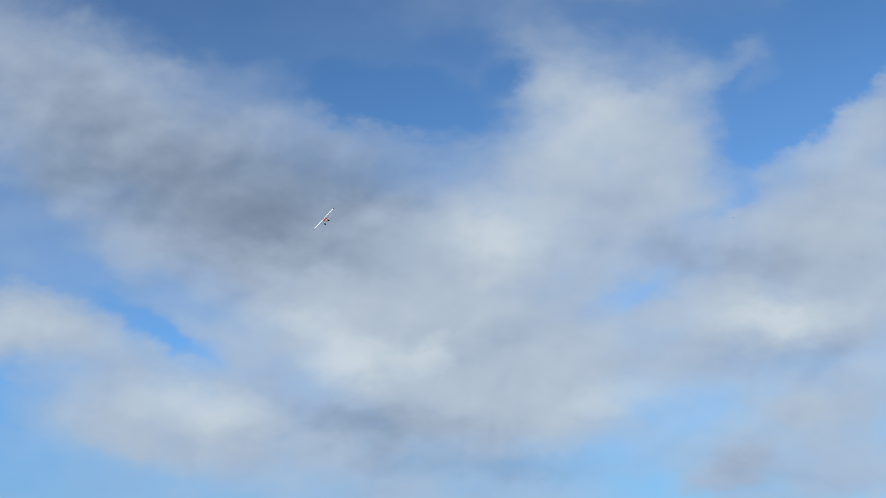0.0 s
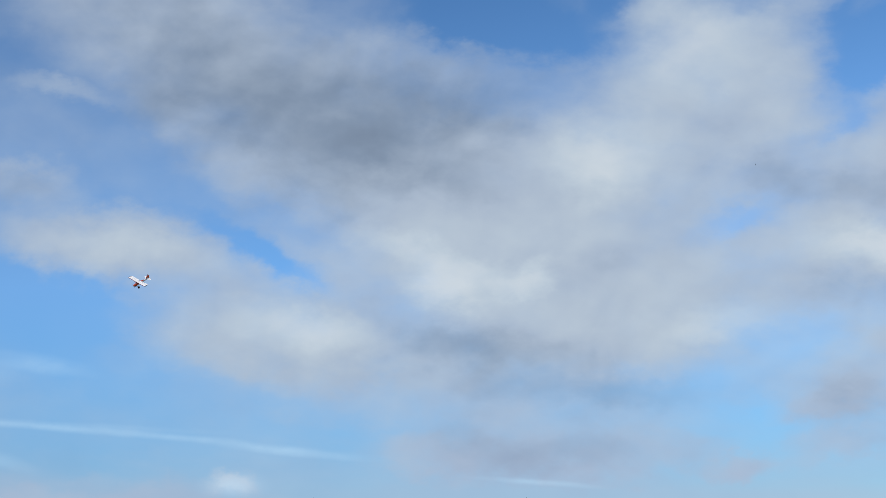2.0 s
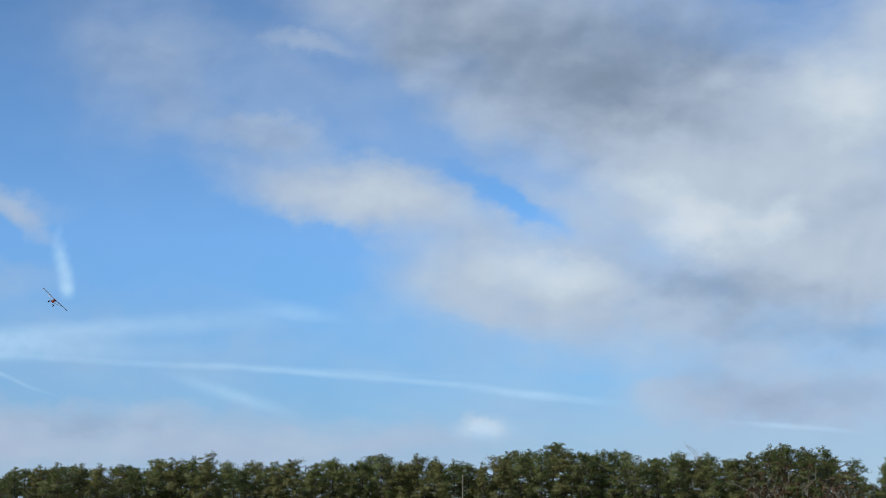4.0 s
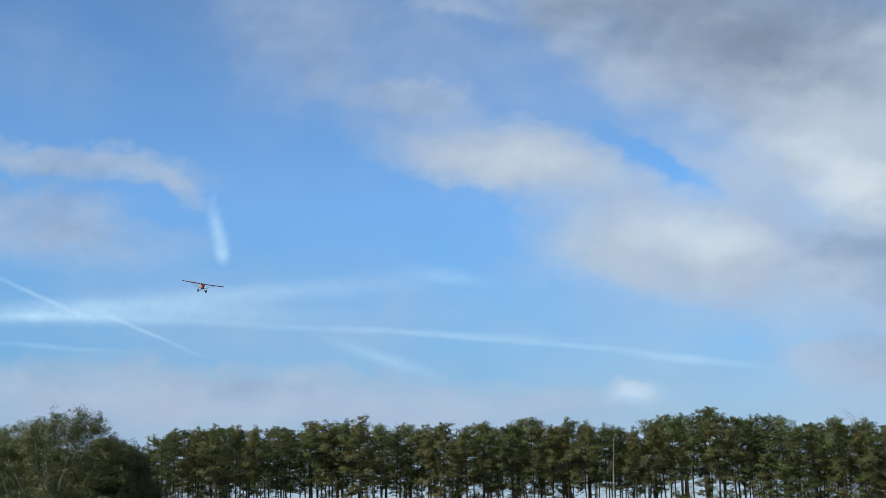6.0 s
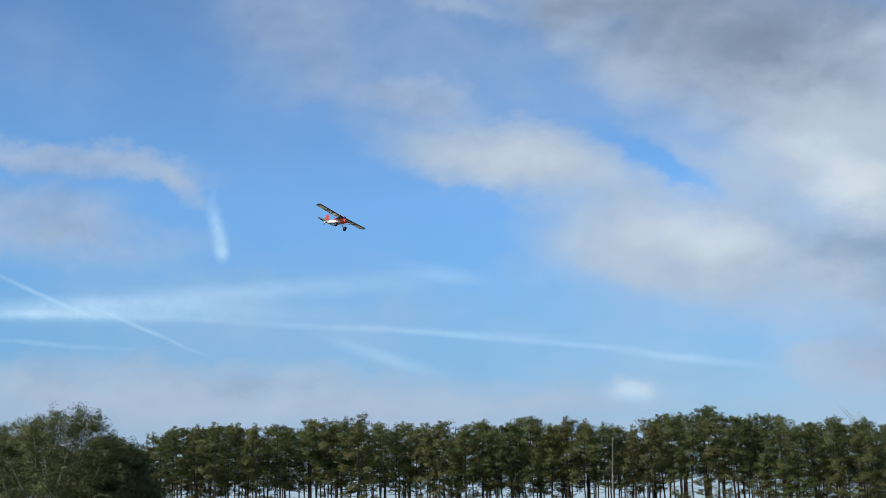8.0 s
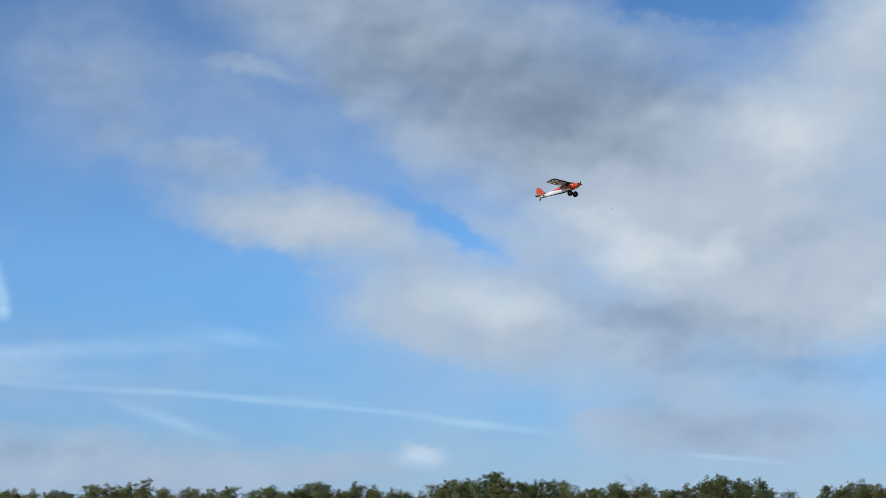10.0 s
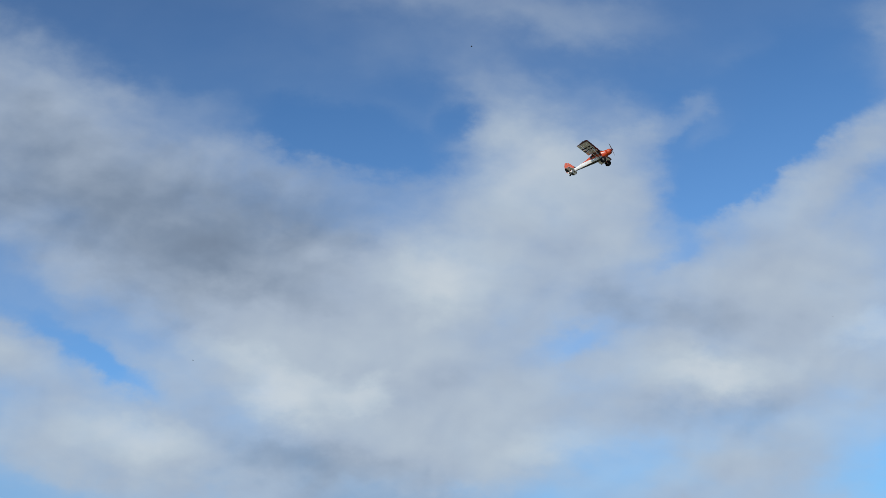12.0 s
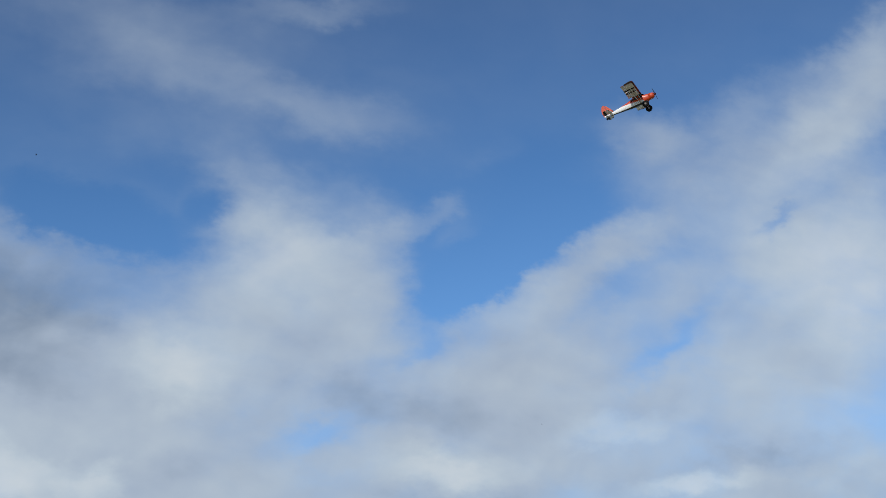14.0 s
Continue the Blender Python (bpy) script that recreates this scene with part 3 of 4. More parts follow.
def model_airplane():
    plane = new("model_airplane")
    tagged(plane, "orange and white high-wing model airplane with big black tyres, in flight", "model airplane")
    # fuselage behind the firewall; the paint edge sweeps up towards the tail
    hull = [(0.37, 0.078, -0.095, 0.075, 2.6), (0.30, 0.088, -0.105, 0.085, 2.8), (0.24, 0.092, -0.11, 0.10, 3.2), (0.18, 0.094, -0.11, 0.14, 3.4), (0.08, 0.094, -0.11, 0.155, 3.6),
            (-0.02, 0.092, -0.108, 0.15, 3.4), (-0.12, 0.086, -0.10, 0.125, 3.0), (-0.24, 0.074, -0.086, 0.10, 2.8), (-0.38, 0.060, -0.068, 0.083, 2.6), (-0.52, 0.046, -0.050, 0.070, 2.5),
            (-0.66, 0.033, -0.034, 0.060, 2.4), (-0.78, 0.021, -0.020, 0.052, 2.3), (-0.86, 0.010, -0.010, 0.046, 2.2)]
    fine_hull = []
    for a, b in zip(hull, hull[1:]):
        for s in (0.0, 0.34, 0.67):
            fine_hull.append([p + (q - p) * s for p, q in zip(a, b)])
    fine_hull.append(list(hull[-1]))
    bm = loft([section(*h) for h in fine_hull])

    part_bm("fuselage", bm, FUSELAGE_FILM, plane, "white fuselage sides under an orange top with a black lower line")
    # engine cowl
    rings = [section(x, h, b, t, 2.4) for x, h, b, t in ((0.372, 0.080, -0.098, 0.077), (0.43, 0.080, -0.095, 0.070), (0.475, 0.074, -0.085, 0.060), (0.502, 0.060, -0.066, 0.048), (0.510, 0.042, -0.045, 0.034))]
    cowl = part_bm("cowl", loft(rings), ORANGE_FILM, plane, "orange engine cowl")
    for y in (-0.045, 0.045):
        part_bm("air_inlet", ring_solid([(0.0, 0.004), (0.016, 0.003), (0.016, -0.003), (0.0, -0.004)], (0, 0, 0), sides=14), BLACK_FILM, cowl).matrix_local = pose(0.510, y * 0.7, 0.008, 0, 0, 90)
    part_bm("exhaust_pipe", tube((0.42, -0.05, -0.09), (0.40, -0.055, -0.125), 0.009, sides=10), STEEL, cowl)
    # glazing
    bm = loft([[(0.275, -0.07, 0.092), (0.275, 0.07, 0.092), (0.268, 0.06, 0.100), (0.268, -0.06, 0.100)], [(0.185, -0.088, 0.150), (0.185, 0.088, 0.150), (0.178, 0.08, 0.158), (0.178, -0.08, 0.158)]])
    part_bm("windscreen", bm, CANOPY, plane, "smoked windscreen", smooth=False)
    for side in (-1, 1):
        for x0, x1, z0, z1 in ((0.10, 0.21, 0.045, 0.125), (-0.01, 0.09, 0.045, 0.125), (-0.11, -0.02, 0.055, 0.105)):
            y = side * 0.0915
            bm = loft([[(x0, y, z0), (x1, y, z0), (x1 - 0.012, y, z1), (x0 + 0.004, y, z1)], [(x0, y + side * 0.004, z0), (x1, y + side * 0.004, z0), (x1 - 0.012, y + side * 0.003, z1), (x0 + 0.004, y + side * 0.003, z1)]])
            part_bm("side_window", bm, CANOPY, plane, smooth=False)
        wing_panel(plane, side, "white wing half with a dark red leading edge and black bars below")
        for x0, x1 in ((0.17, 0.13), (0.12, -0.02)):
            part_bm("wing_strut", tube((x0, side * 0.088, -0.085), (x1, side * 0.63, 0.158), 0.009, sides=8, flat=0.55), WHITE_FILM, plane)
        part_bm("jury_strut", tube((0.145, side * 0.38, 0.045), (0.145, side * 0.38, 0.155), 0.004, sides=6), WHITE_FILM, plane)
        # tail plane and elevator
        stab = arc([(-0.66, 0.018), (-0.70, 0.25), (-0.74, 0.37), (-0.785, 0.40), (-0.785, 0.018)])
        flat_panel(stab, 0.014, lambda u, v, h, s=side: (u, s * v, 0.040 + h), [WHITE_FILM, BLACK_FILM], "tailplane", plane, lambda c: 1 if c.z < 0.0395 and abs(c.y) > 0.3 else 0, "white tailplane with black tips below")
        elev = arc([(-0.790, 0.02), (-0.790, 0.41), (-0.82, 0.42), (-0.875, 0.36), (-0.905, 0.2), (-0.905, 0.045), (-0.87, 0.02)])
        flat_panel(elev, 0.011, lambda u, v, h, s=side: (u, s * v, 0.040 + h), [WHITE_FILM, BLACK_FILM], "elevator", plane, lambda c: 1 if (c.z < 0.0395 and c.x < -0.83) or c.x < -0.885 else 0, "white elevator with a black trailing edge below")
        part_bm("tail_brace", tube((-0.76, side * 0.24, 0.042), (-0.80, side * 0.004, 0.22), 0.002, sides=5), STEEL, plane)
        part_bm("tail_brace", tube((-0.76, side * 0.24, 0.038), (-0.80, side * 0.012, -0.012), 0.002, sides=5), STEEL, plane)
        # undercarriage
        for x in (0.30, 0.16):
            part_bm("gear_leg", tube((x, side * 0.07, -0.095), (0.224, side * 0.165, -0.218), 0.008, 0.007, 8), STEEL, plane)
        part_bm("shock_strut", tube((0.225, side * 0.02, -0.165), (0.224, side * 0.165, -0.216), 0.007, sides=8), ORANGE_FILM, plane)
        part_bm("axle", tube((0.224, side * 0.15, -0.22), (0.224, side * 0.256, -0.22), 0.006, sides=8), STEEL, plane)
        wheel = new("wheel")
        wheel.parent = plane
        wheel.matrix_local = pose(0.224, side * 0.215, -0.22)
        prof = [(0.057 + 0.034 * math.cos(t), 0.036 * math.sin(t)) for t in [k * math.tau / 14 for k in range(14)]]
        part_bm("tyre", ring_solid(prof, (0, 0, 0)), RUBBER, wheel, "fat black tundra tyre")
        part_bm("rim", ring_solid([(0.0, 0.032), (0.014, 0.032), (0.027, 0.024), (0.027, -0.024), (0.014, -0.032), (0.0, -0.032)], (0, 0, 0)), RIM_PAINT, wheel, "small grey wheel rim")
    # fin and rudder
    fin = arc([(-0.60, 0.035), (-0.66, 0.12), (-0.738, 0.245), (-0.778, 0.31), (-0.803, 0.318), (-0.803, 0.305), (-0.803, 0.03), (-0.79, 0.025)])
    tail_rule = lambda c: 1 if 0.075 < c.z < 0.105 + 0.05 * (c.x + 0.8) else (2 if c.z < 0.055 else 0)
    flat_panel(fin, 0.015, lambda u, v, h: (u, h, v), [ORANGE_FILM, BLACK_FILM, WHITE_FILM], "fin", plane, tail_rule, "orange fin with a black band")
    rudder = arc([(-0.806, -0.02), (-0.806, 0.318), (-0.835, 0.345), (-0.885, 0.335), (-0.935, 0.235), (-0.95, 0.11), (-0.92, 0.02), (-0.88, -0.03)])
    flat_panel(rudder, 0.012, lambda u, v, h: (u, h, v), [ORANGE_FILM, BLACK_FILM, WHITE_FILM], "rudder", plane, tail_rule, "orange rudder with a black band")
    part_bm("tail_spring", tube((-0.80, 0, -0.012), (-0.872, 0, -0.052), 0.005, sides=8), STEEL, plane)
    small = new("tail_wheel")
    small.parent = plane
    small.matrix_local = pose(-0.874, 0, -0.058)
    part_bm("tyre", ring_solid([(0.018 + 0.009 * math.cos(t), 0.010 * math.sin(t)) for t in [k * math.tau / 8 for k in range(8)]], (0, 0, 0), sides=16), RUBBER, small)
    part_bm("rim", ring_solid([(0.0, 0.006), (0.013, 0.006), (0.013, -0.006), (0.0, -0.006)], (0, 0, 0), sides=12), STEEL, small)
    # propeller
    prop = new("propeller")
    prop.parent = plane
    prop.matrix_local = pose(0.535, 0, 0)
    for s in (-1, 1):
        rings = []
        for r, c, a in ((0.012, 0.020, 50), (0.05, 0.030, 38), (0.11, 0.036, 25), (0.17, 0.030, 17), (0.205, 0.018, 13), (0.212, 0.006, 12)):
            t = radians(a)
            cx, cy = math.sin(t) * c / 2, math.cos(t) * c / 2
            rings.append([(cx, s * cy, s * r), (0.003, 0, s * r), (-cx, -s * cy, s * r), (-0.003, 0, s * r)])
        part_bm("blade", loft(rings), BLADE, prop)
    part_bm("spinner", loft([[(x, r * math.cos(k * math.tau / 14), r * math.sin(k * math.tau / 14)) for k in range(14)] for x, r in ((-0.026, 0.032), (-0.005, 0.031), (0.018, 0.022), (0.034, 0.009), (0.038, 0.002))]), RED_FILM, prop)
    return plane, prop


airplane, propeller = model_airplane()


# ---------------------------------------------------------------- birds
def bird(label, span):
    b = new("bird")
    tagged(b, label, "bird")
    k = span / 2
    body = [section(x * k, h * k, -h * k, h * k, 2.0, 10) for x, h in ((0.40, 0.03), (0.32, 0.09), (0.18, 0.14), (0.0, 0.16), (-0.2, 0.12), (-0.36, 0.05))]
    part_bm("body", loft(body), FEATHER, b)
    for s in (-1, 1):
        rings = []
        for y, x0, x1, z in ((0.05, 0.14, -0.16, 0.02), (0.45, 0.20, -0.12, 0.12), (0.75, 0.10, -0.12, 0.13), (1.0, -0.10, -0.16, 0.10)):
            rings.append([(x0 * k, s * y * k, z * k), ((x0 + x1) / 2 * k, s * y * k, (z + 0.02) * k), (x1 * k, s * y * k, z * k), ((x0 + x1) / 2 * k, s * y * k, (z - 0.01) * k)])
        part_bm("wing", loft(rings), FEATHER, b)
    rings = [[(x * k, -w * k, 0.012 * k), (x * k, w * k, 0.012 * k), (x * k, w * k, -0.012 * k), (x * k, -w * k, -0.012 * k)] for x, w in ((-0.28, 0.03), (-0.5, 0.09))]
    part_bm("tail", loft(rings), FEATHER, b, smooth=False)
    return b


far_bird = bird("small dark bird crossing the sky far off", 0.66)
near_bird = bird("small dark bird gliding past under the clouds", 0.42)
pale_bird = bird("tiny bird low before the clouds", 0.5)


# ---------------------------------------------------------------- ground
def field():
    verts, faces, n, size = [], [], 48, 4600.0
    for i in range(n + 1):
        for j in range(n + 1):
            u, v = (2 * i / n - 1), (2 * j / n - 1)
            x, y = size * u ** 3 if abs(u) > 0 else 0.0, size * v ** 3 if abs(v) > 0 else 0.0
            verts.append((x, y, 0.12 * noise.noise((x * 0.02, y * 0.02, 0)) if math.hypot(x, y) < 900 else 0.0))
    for i in range(n):
        for j in range(n):
            a = i * (n + 1) + j
            faces.append((a, a + n + 1, a + n + 2, a + 1))
    tagged(new("ground", mesh_of("ground", verts, faces, GRASS, True)), "flat grass field below the view, straw tone set to bounce light up", "ground", kind="structure")


field()


# ---------------------------------------------------------------- trees
def branch_mesh(name, limbs, mat, sides=5):
    """Tapered limbs: each a list of (point, radius)."""
    verts, faces = [], []
    for limb in limbs:
        base = len(verts)
        for i, (p, r) in enumerate(limb):
            d = (limb[min(i + 1, len(limb) - 1)][0] - limb[max(i - 1, 0)][0]).normalized()
            x = d.cross(Vector((0.3, 0.9, 0.2))).normalized()
            y = d.cross(x)
            for k in range(sides):
                t = k * math.tau / sides
                verts.append(p + x * math.cos(t) * r + y * math.sin(t) * r)
        for i in range(len(limb) - 1):
            for k in range(sides):
                a, b = base + i * sides + k, base + i * sides + (k + 1) % sides
                faces.append((a, b, b + sides, a + sides))
        faces.append(tuple(base + (len(limb) - 1) * sides + k for k in range(sides)))
    return mesh_of(name, verts, faces, mat, True)


def tufts(name, centres, mats, rng, blades=12, flat=0.8, width=0.16, loose=0.0, long=1.0):
    """Tufts of narrow leaf blades; centres are (point, size, way out of the clump); loose strews the blades about.
    Every blade is an island of its own and is shaded as a part of its clump's rounded surface."""
    verts, faces, slots, normals = [], [], [], []
    for p, size, outward in centres:
        slot = 1 if rng.random() < 0.25 and len(mats) > 1 else 0
        for _ in range(blades):
            d = Vector((rng.gauss(0, 1), rng.gauss(0, 1), rng.gauss(0.35, flat))).normalized()
            side = d.cross(Vector((rng.gauss(0, 1), rng.gauss(0, 1), rng.gauss(0, 1)))).normalized() * size * width
            root = p + d * size * 0.15 + Vector((rng.gauss(0, loose), rng.gauss(0, loose), rng.gauss(0, loose * 0.7))) * size
            tip = root + d * size * long * rng.uniform(0.65, 1.1)
            if side.cross(d).dot(outward) < 0:
                side = -side
            k = len(verts)
            verts += [root + side, tip, root - side]
            faces.append((k, k + 1, k + 2))
            slots.append(slot)
            normals += [(outward + Vector((rng.gauss(0, 0.3), rng.gauss(0, 0.3), rng.gauss(0, 0.3)))).normalized()] * 3
    me = mesh_of(name, verts, faces, mats, True)
    me.polygons.foreach_set("material_index", slots)
    me.normals_split_custom_set_from_vertices([tuple(v) for v in normals])
    return me


PINE_LABELS = ("tall pine with a clumped dark green crown in the tree line", "tall pine with a browned green crown in the tree line")


def pine(seed, bare, browned, full):
    """A 20 m plantation pine: bare lower trunk, dead stubs, whorls of limbs with needle tufts, a ragged top."""
    rng = random.Random(seed)
    tree = new("pine_tree")
    tagged(tree, PINE_LABELS[1 if browned else 0], "tree", "pines of the tree line")
    top = 20.0
    lean = (rng.uniform(-0.5, 0.5), rng.uniform(-0.5, 0.5))

    def axis(h):
        s = h / top
        return Vector((lean[0] * s * s + 0.12 * math.sin(h * 0.5 + seed), lean[1] * s * s + 0.12 * math.sin(h * 0.43 + 2 * seed), h))

    part("trunk", branch_mesh("trunk", [[(axis(h), 0.125 * (1 - h / (top * 1.03)) ** 0.7 + 0.012) for h in np.linspace(-0.3, top - 0.3, 16)]], BARK, 8), tree)
    limbs, spots = [], []
    h = top * bare
    while h < top - 0.3:
        s = (h / top - bare) / (1 - bare)
        reach = (2.35 * (1 - s) ** 0.55 * min(1.0, 0.62 + 1.2 * s) + 0.25) * rng.uniform(0.75, 1.15) * full
        for k in range(rng.choice((3, 3, 4))):
            if s < 0.25 and rng.random() < 0.45:
                continue
            t = rng.uniform(0, math.tau)
            out = Vector((math.cos(t), math.sin(t), 0))
            long = reach * rng.uniform(0.5, 1.15)
            rise = rng.uniform(-0.12, 0.2) + 0.6 * s * s
            a = axis(h)
            limbs.append([(a, 0.045), (a + out * long * 0.5 + Vector((0, 0, long * rise * 0.4)), 0.030), (a + out * long + Vector((0, 0, long * rise)), 0.010)])
            heart = a + out * long * 0.7 + Vector((0, 0, long * rise * 0.7 - 0.25))
            for _ in range(int(5 + 4.6 * long)):
                u = rng.choice((rng.uniform(0.3, 1.0), rng.uniform(0.7, 1.08), rng.uniform(0.78, 1.06)))
                c = a + out * long * u + Vector((0, 0, long * rise * u)) + Vector((rng.gauss(0, 0.30), rng.gauss(0, 0.30), rng.gauss(0.10, 0.15)))
                spots.append((c, rng.uniform(0.26, 0.42), (c - heart).normalized() + out * 0.3))
        h += rng.uniform(0.48, 0.80)
    for _ in range(18):
        down = rng.uniform(-0.45, 1.6)
        spots.append((axis(top) + Vector((rng.gauss(0, 0.08 + 0.12 * max(down, 0)), rng.gauss(0, 0.08 + 0.12 * max(down, 0)), -down)), rng.uniform(0.22, 0.40), Vector((rng.gauss(0, 0.5), rng.gauss(0, 0.5), 0.8))))
    for _ in range(5):
        hh = top * rng.uniform(bare - 0.22, bare + 0.1)
        t, a = rng.uniform(0, math.tau), axis(hh)
        long = rng.uniform(0.5, 1.7)
        limbs.append([(a, 0.028), (a + Vector((math.cos(t) * long, math.sin(t) * long, long * rng.uniform(-0.15, 0.35))), 0.008)])
    tagged(part("branchwork", branch_mesh("branchwork", limbs, BARK, 4), tree), kind="stuff")
    part("crown", tufts("crown", spots, [NEEDLES_DRY, NEEDLES] if browned else [NEEDLES, NEEDLES_DRY], rng, 10, 0.6, 0.14, 0.35, 0.85), tree)
    return tree


def fork(limbs, rng, at, way, long, radius, level, tips, spread=0.55, lift=0.12):
    """Grows a limb and its side limbs into the list."""
    pts, p, d = [(at, radius)], at, way.normalized()
    for k in range(3):
        d = (d + Vector((rng.gauss(0, 0.13), rng.gauss(0, 0.13), rng.gauss(lift * 0.5, 0.08)))).normalized()
        p = p + d * long / 3
        pts.append((p, radius * (1 - 0.2 * (k + 1))))
        if level > 0:
            for _ in range(rng.choice((1, 1, 2))):
                side = Vector((rng.gauss(0, 1), rng.gauss(0, 1), rng.gauss(0.15, 0.6))).normalized()
                fork(limbs, rng, p, (d * (1 - spread) + side * spread).normalized(), long * rng.uniform(0.5, 0.72), radius * 0.5, level - 1, tips, spread, lift)
    limbs.append(pts)
    tips.append(p)


def hardwood(name, seed, tall, bark, leaves, level, leaf_size, blades, label, per_tip=3, wide=1.0):
    rng = random.Random(seed)
    tree = new(name)
    tagged(tree, label, "tree")
    limbs, tips = [], []
    bole = tall * 0.34
    part("trunk", branch_mesh("trunk", [[(Vector((0.1 * math.sin(h), 0.1 * math.cos(h * 0.8), h)), 0.030 * tall * (1 - 0.5 * h / bole) * 0.5) for h in np.linspace(-0.3, bole, 7)]], bark, 8), tree)
    for k in range(8):
        t = k * 2.4 + rng.uniform(-0.3, 0.3)
        up = rng.uniform(0.5, 1.7)
        fork(limbs, rng, Vector((0, 0, bole * rng.uniform(0.75, 1.0))), Vector((math.cos(t) * wide, math.sin(t) * wide, up)), tall * rng.uniform(0.30, 0.42), 0.008 * tall, level, tips)
    tagged(part("branchwork", branch_mesh("branchwork", limbs, bark, 4), tree), kind="stuff")
    if leaves:
        spots = []
        for p in tips:
            for _ in range(per_tip):
                spots.append((p + Vector((rng.gauss(0, 0.55), rng.gauss(0, 0.55), rng.gauss(0, 0.4))), leaf_size * rng.uniform(0.7, 1.2), Vector((rng.gauss(0, 0.7), rng.gauss(0, 0.7), 0.6))))
        part("crown", tufts("crown", spots, leaves, rng, blades, 0.8, 0.3), tree)
    return tree


def place(bearing, away):
    """A point on the field, degrees to the left of due north and metres from the camera."""
    t = radians(bearing)
    return -math.sin(t) * away, math.cos(t) * away


# Skyline of the wood: bearing and the height of the tops over a 185 m long sight.
SKYLINE = ((-40, 14.5), (-20, 14.5), (-12, 15.0), (-10.4, 15.6), (-9.5, 17.0), (-8.4, 18.0), (-7.3, 17.3), (-6.65, 13.9), (-6.3, 13.9), (-5.8, 18.0), (-4, 19.2), (-3.0, 19.4), (-1.5, 18.0), (-0.5, 18.6), (0.8, 19.2),
           (2.4, 18.9), (4.0, 19.8), (5.7, 20.8), (6.6, 19.7), (7.7, 19.8), (8.4, 18.6), (9.2, 19.4), (10.5, 19.9), (12, 19.9), (14, 19.6), (16.4, 19.4), (18.5, 20.4), (20.3, 20.2), (22.6, 19.1), (25, 19.8), (26.6, 19.0), (27.4, 16.8), (28.4, 15.0), (31, 18.0), (35, 20.6), (45, 19))


def joined(name, pieces):
    """One mesh out of many placed ones."""
    points, corners, starts, totals, slots, mats = [], [], [], [], [], []
    base = first = 0
    for me, m in pieces:
        co, at = np.empty(len(me.vertices) * 3, np.float32), np.empty(len(me.loops), np.int32)
        begin, count, slot = (np.empty(len(me.polygons), np.int32) for _ in range(3))
        me.vertices.foreach_get("co", co), me.loops.foreach_get("vertex_index", at)
        me.polygons.foreach_get("loop_start", begin), me.polygons.foreach_get("loop_total", count), me.polygons.foreach_get("material_index", slot)
        turn_by = np.array(m.to_3x3())
        points.append(co.reshape(-1, 3) @ turn_by.T + np.array(m.translation))
        for mat in me.materials:
            if mat not in mats:
                mats.append(mat)
        slots.append(np.array([mats.index(mat) for mat in me.materials])[slot])
        corners.append(at + base), starts.append(begin + first), totals.append(count)
        base, first = base + len(me.vertices), first + len(me.loops)
    out = bpy.data.meshes.new(name)
    out.vertices.add(base), out.loops.add(first), out.polygons.add(sum(len(c) for c in totals))
    out.vertices.foreach_set("co", np.concatenate(points).astype(np.float32).ravel())
    out.loops.foreach_set("vertex_index", np.concatenate(corners).astype(np.int32))
    out.polygons.foreach_set("loop_start", np.concatenate(starts).astype(np.int32))
    out.polygons.foreach_set("material_index", np.concatenate(slots).astype(np.int32))
    for mat in mats:
        out.materials.append(mat)
    out.update(calc_edges=True)
    out.validate()
    return out


def wood():
    rng = random.Random(7)
    kinds = [pine(11, 0.62, False, 1.0), pine(12, 0.58, False, 1.1), pine(13, 0.64, True, 0.95), pine(14, 0.60, False, 0.9), pine(15, 0.56, True, 1.1), pine(16, 0.66, False, 1.0), pine(17, 0.61, True, 1.0), pine(18, 0.63, False, 1.15)]
    used, deep = set(), []
    bearings, heights = [b for b, _ in SKYLINE], [h for _, h in SKYLINE]
    for row in range(9):
        b = -33.0 + rng.uniform(0, 1)
        while b < 41.0:
            away = 185 + row * 4.6 + rng.uniform(-1.3, 1.3)
            tops = float(np.interp(b, bearings, heights)) - 1.6
            tall = 1.6 + tops * away / 185 * rng.uniform(0.955, 1.035) if row < 2 else 1.6 + tops * away / 185 * rng.uniform(0.92, 1.03)
            k = rng.randrange(len(kinds))
            x, y = place(b, away)
            s = tall / 20.0
            m = pose(x, y, 0.0, 0, 0, rng.uniform(0, 360))
            size = (s * rng.uniform(0.95, 1.12), s * rng.uniform(0.95, 1.12), s)
            if row > 1:
                deep += [(piece.data, m @ Matrix.Diagonal((*size, 1.0))) for piece in kinds[k].children if row < 4 or not piece.name.startswith("crown")]
            else:
                if k in used:
                    t = copy_thing(kinds[k], m)
                else:
                    t = kinds[k]
                    t.matrix_basis = m
                    used.add(k)
                t.scale = size
            b += rng.uniform(0.50, 0.90) * (1.0 if row < 2 else 1.2 if row < 4 else 1.6)
    tagged(new("pine_rows", joined("pine_rows", deep)), "deeper rows of tall pines behind the edge of the wood", "trees", kind="stuff")


wood()


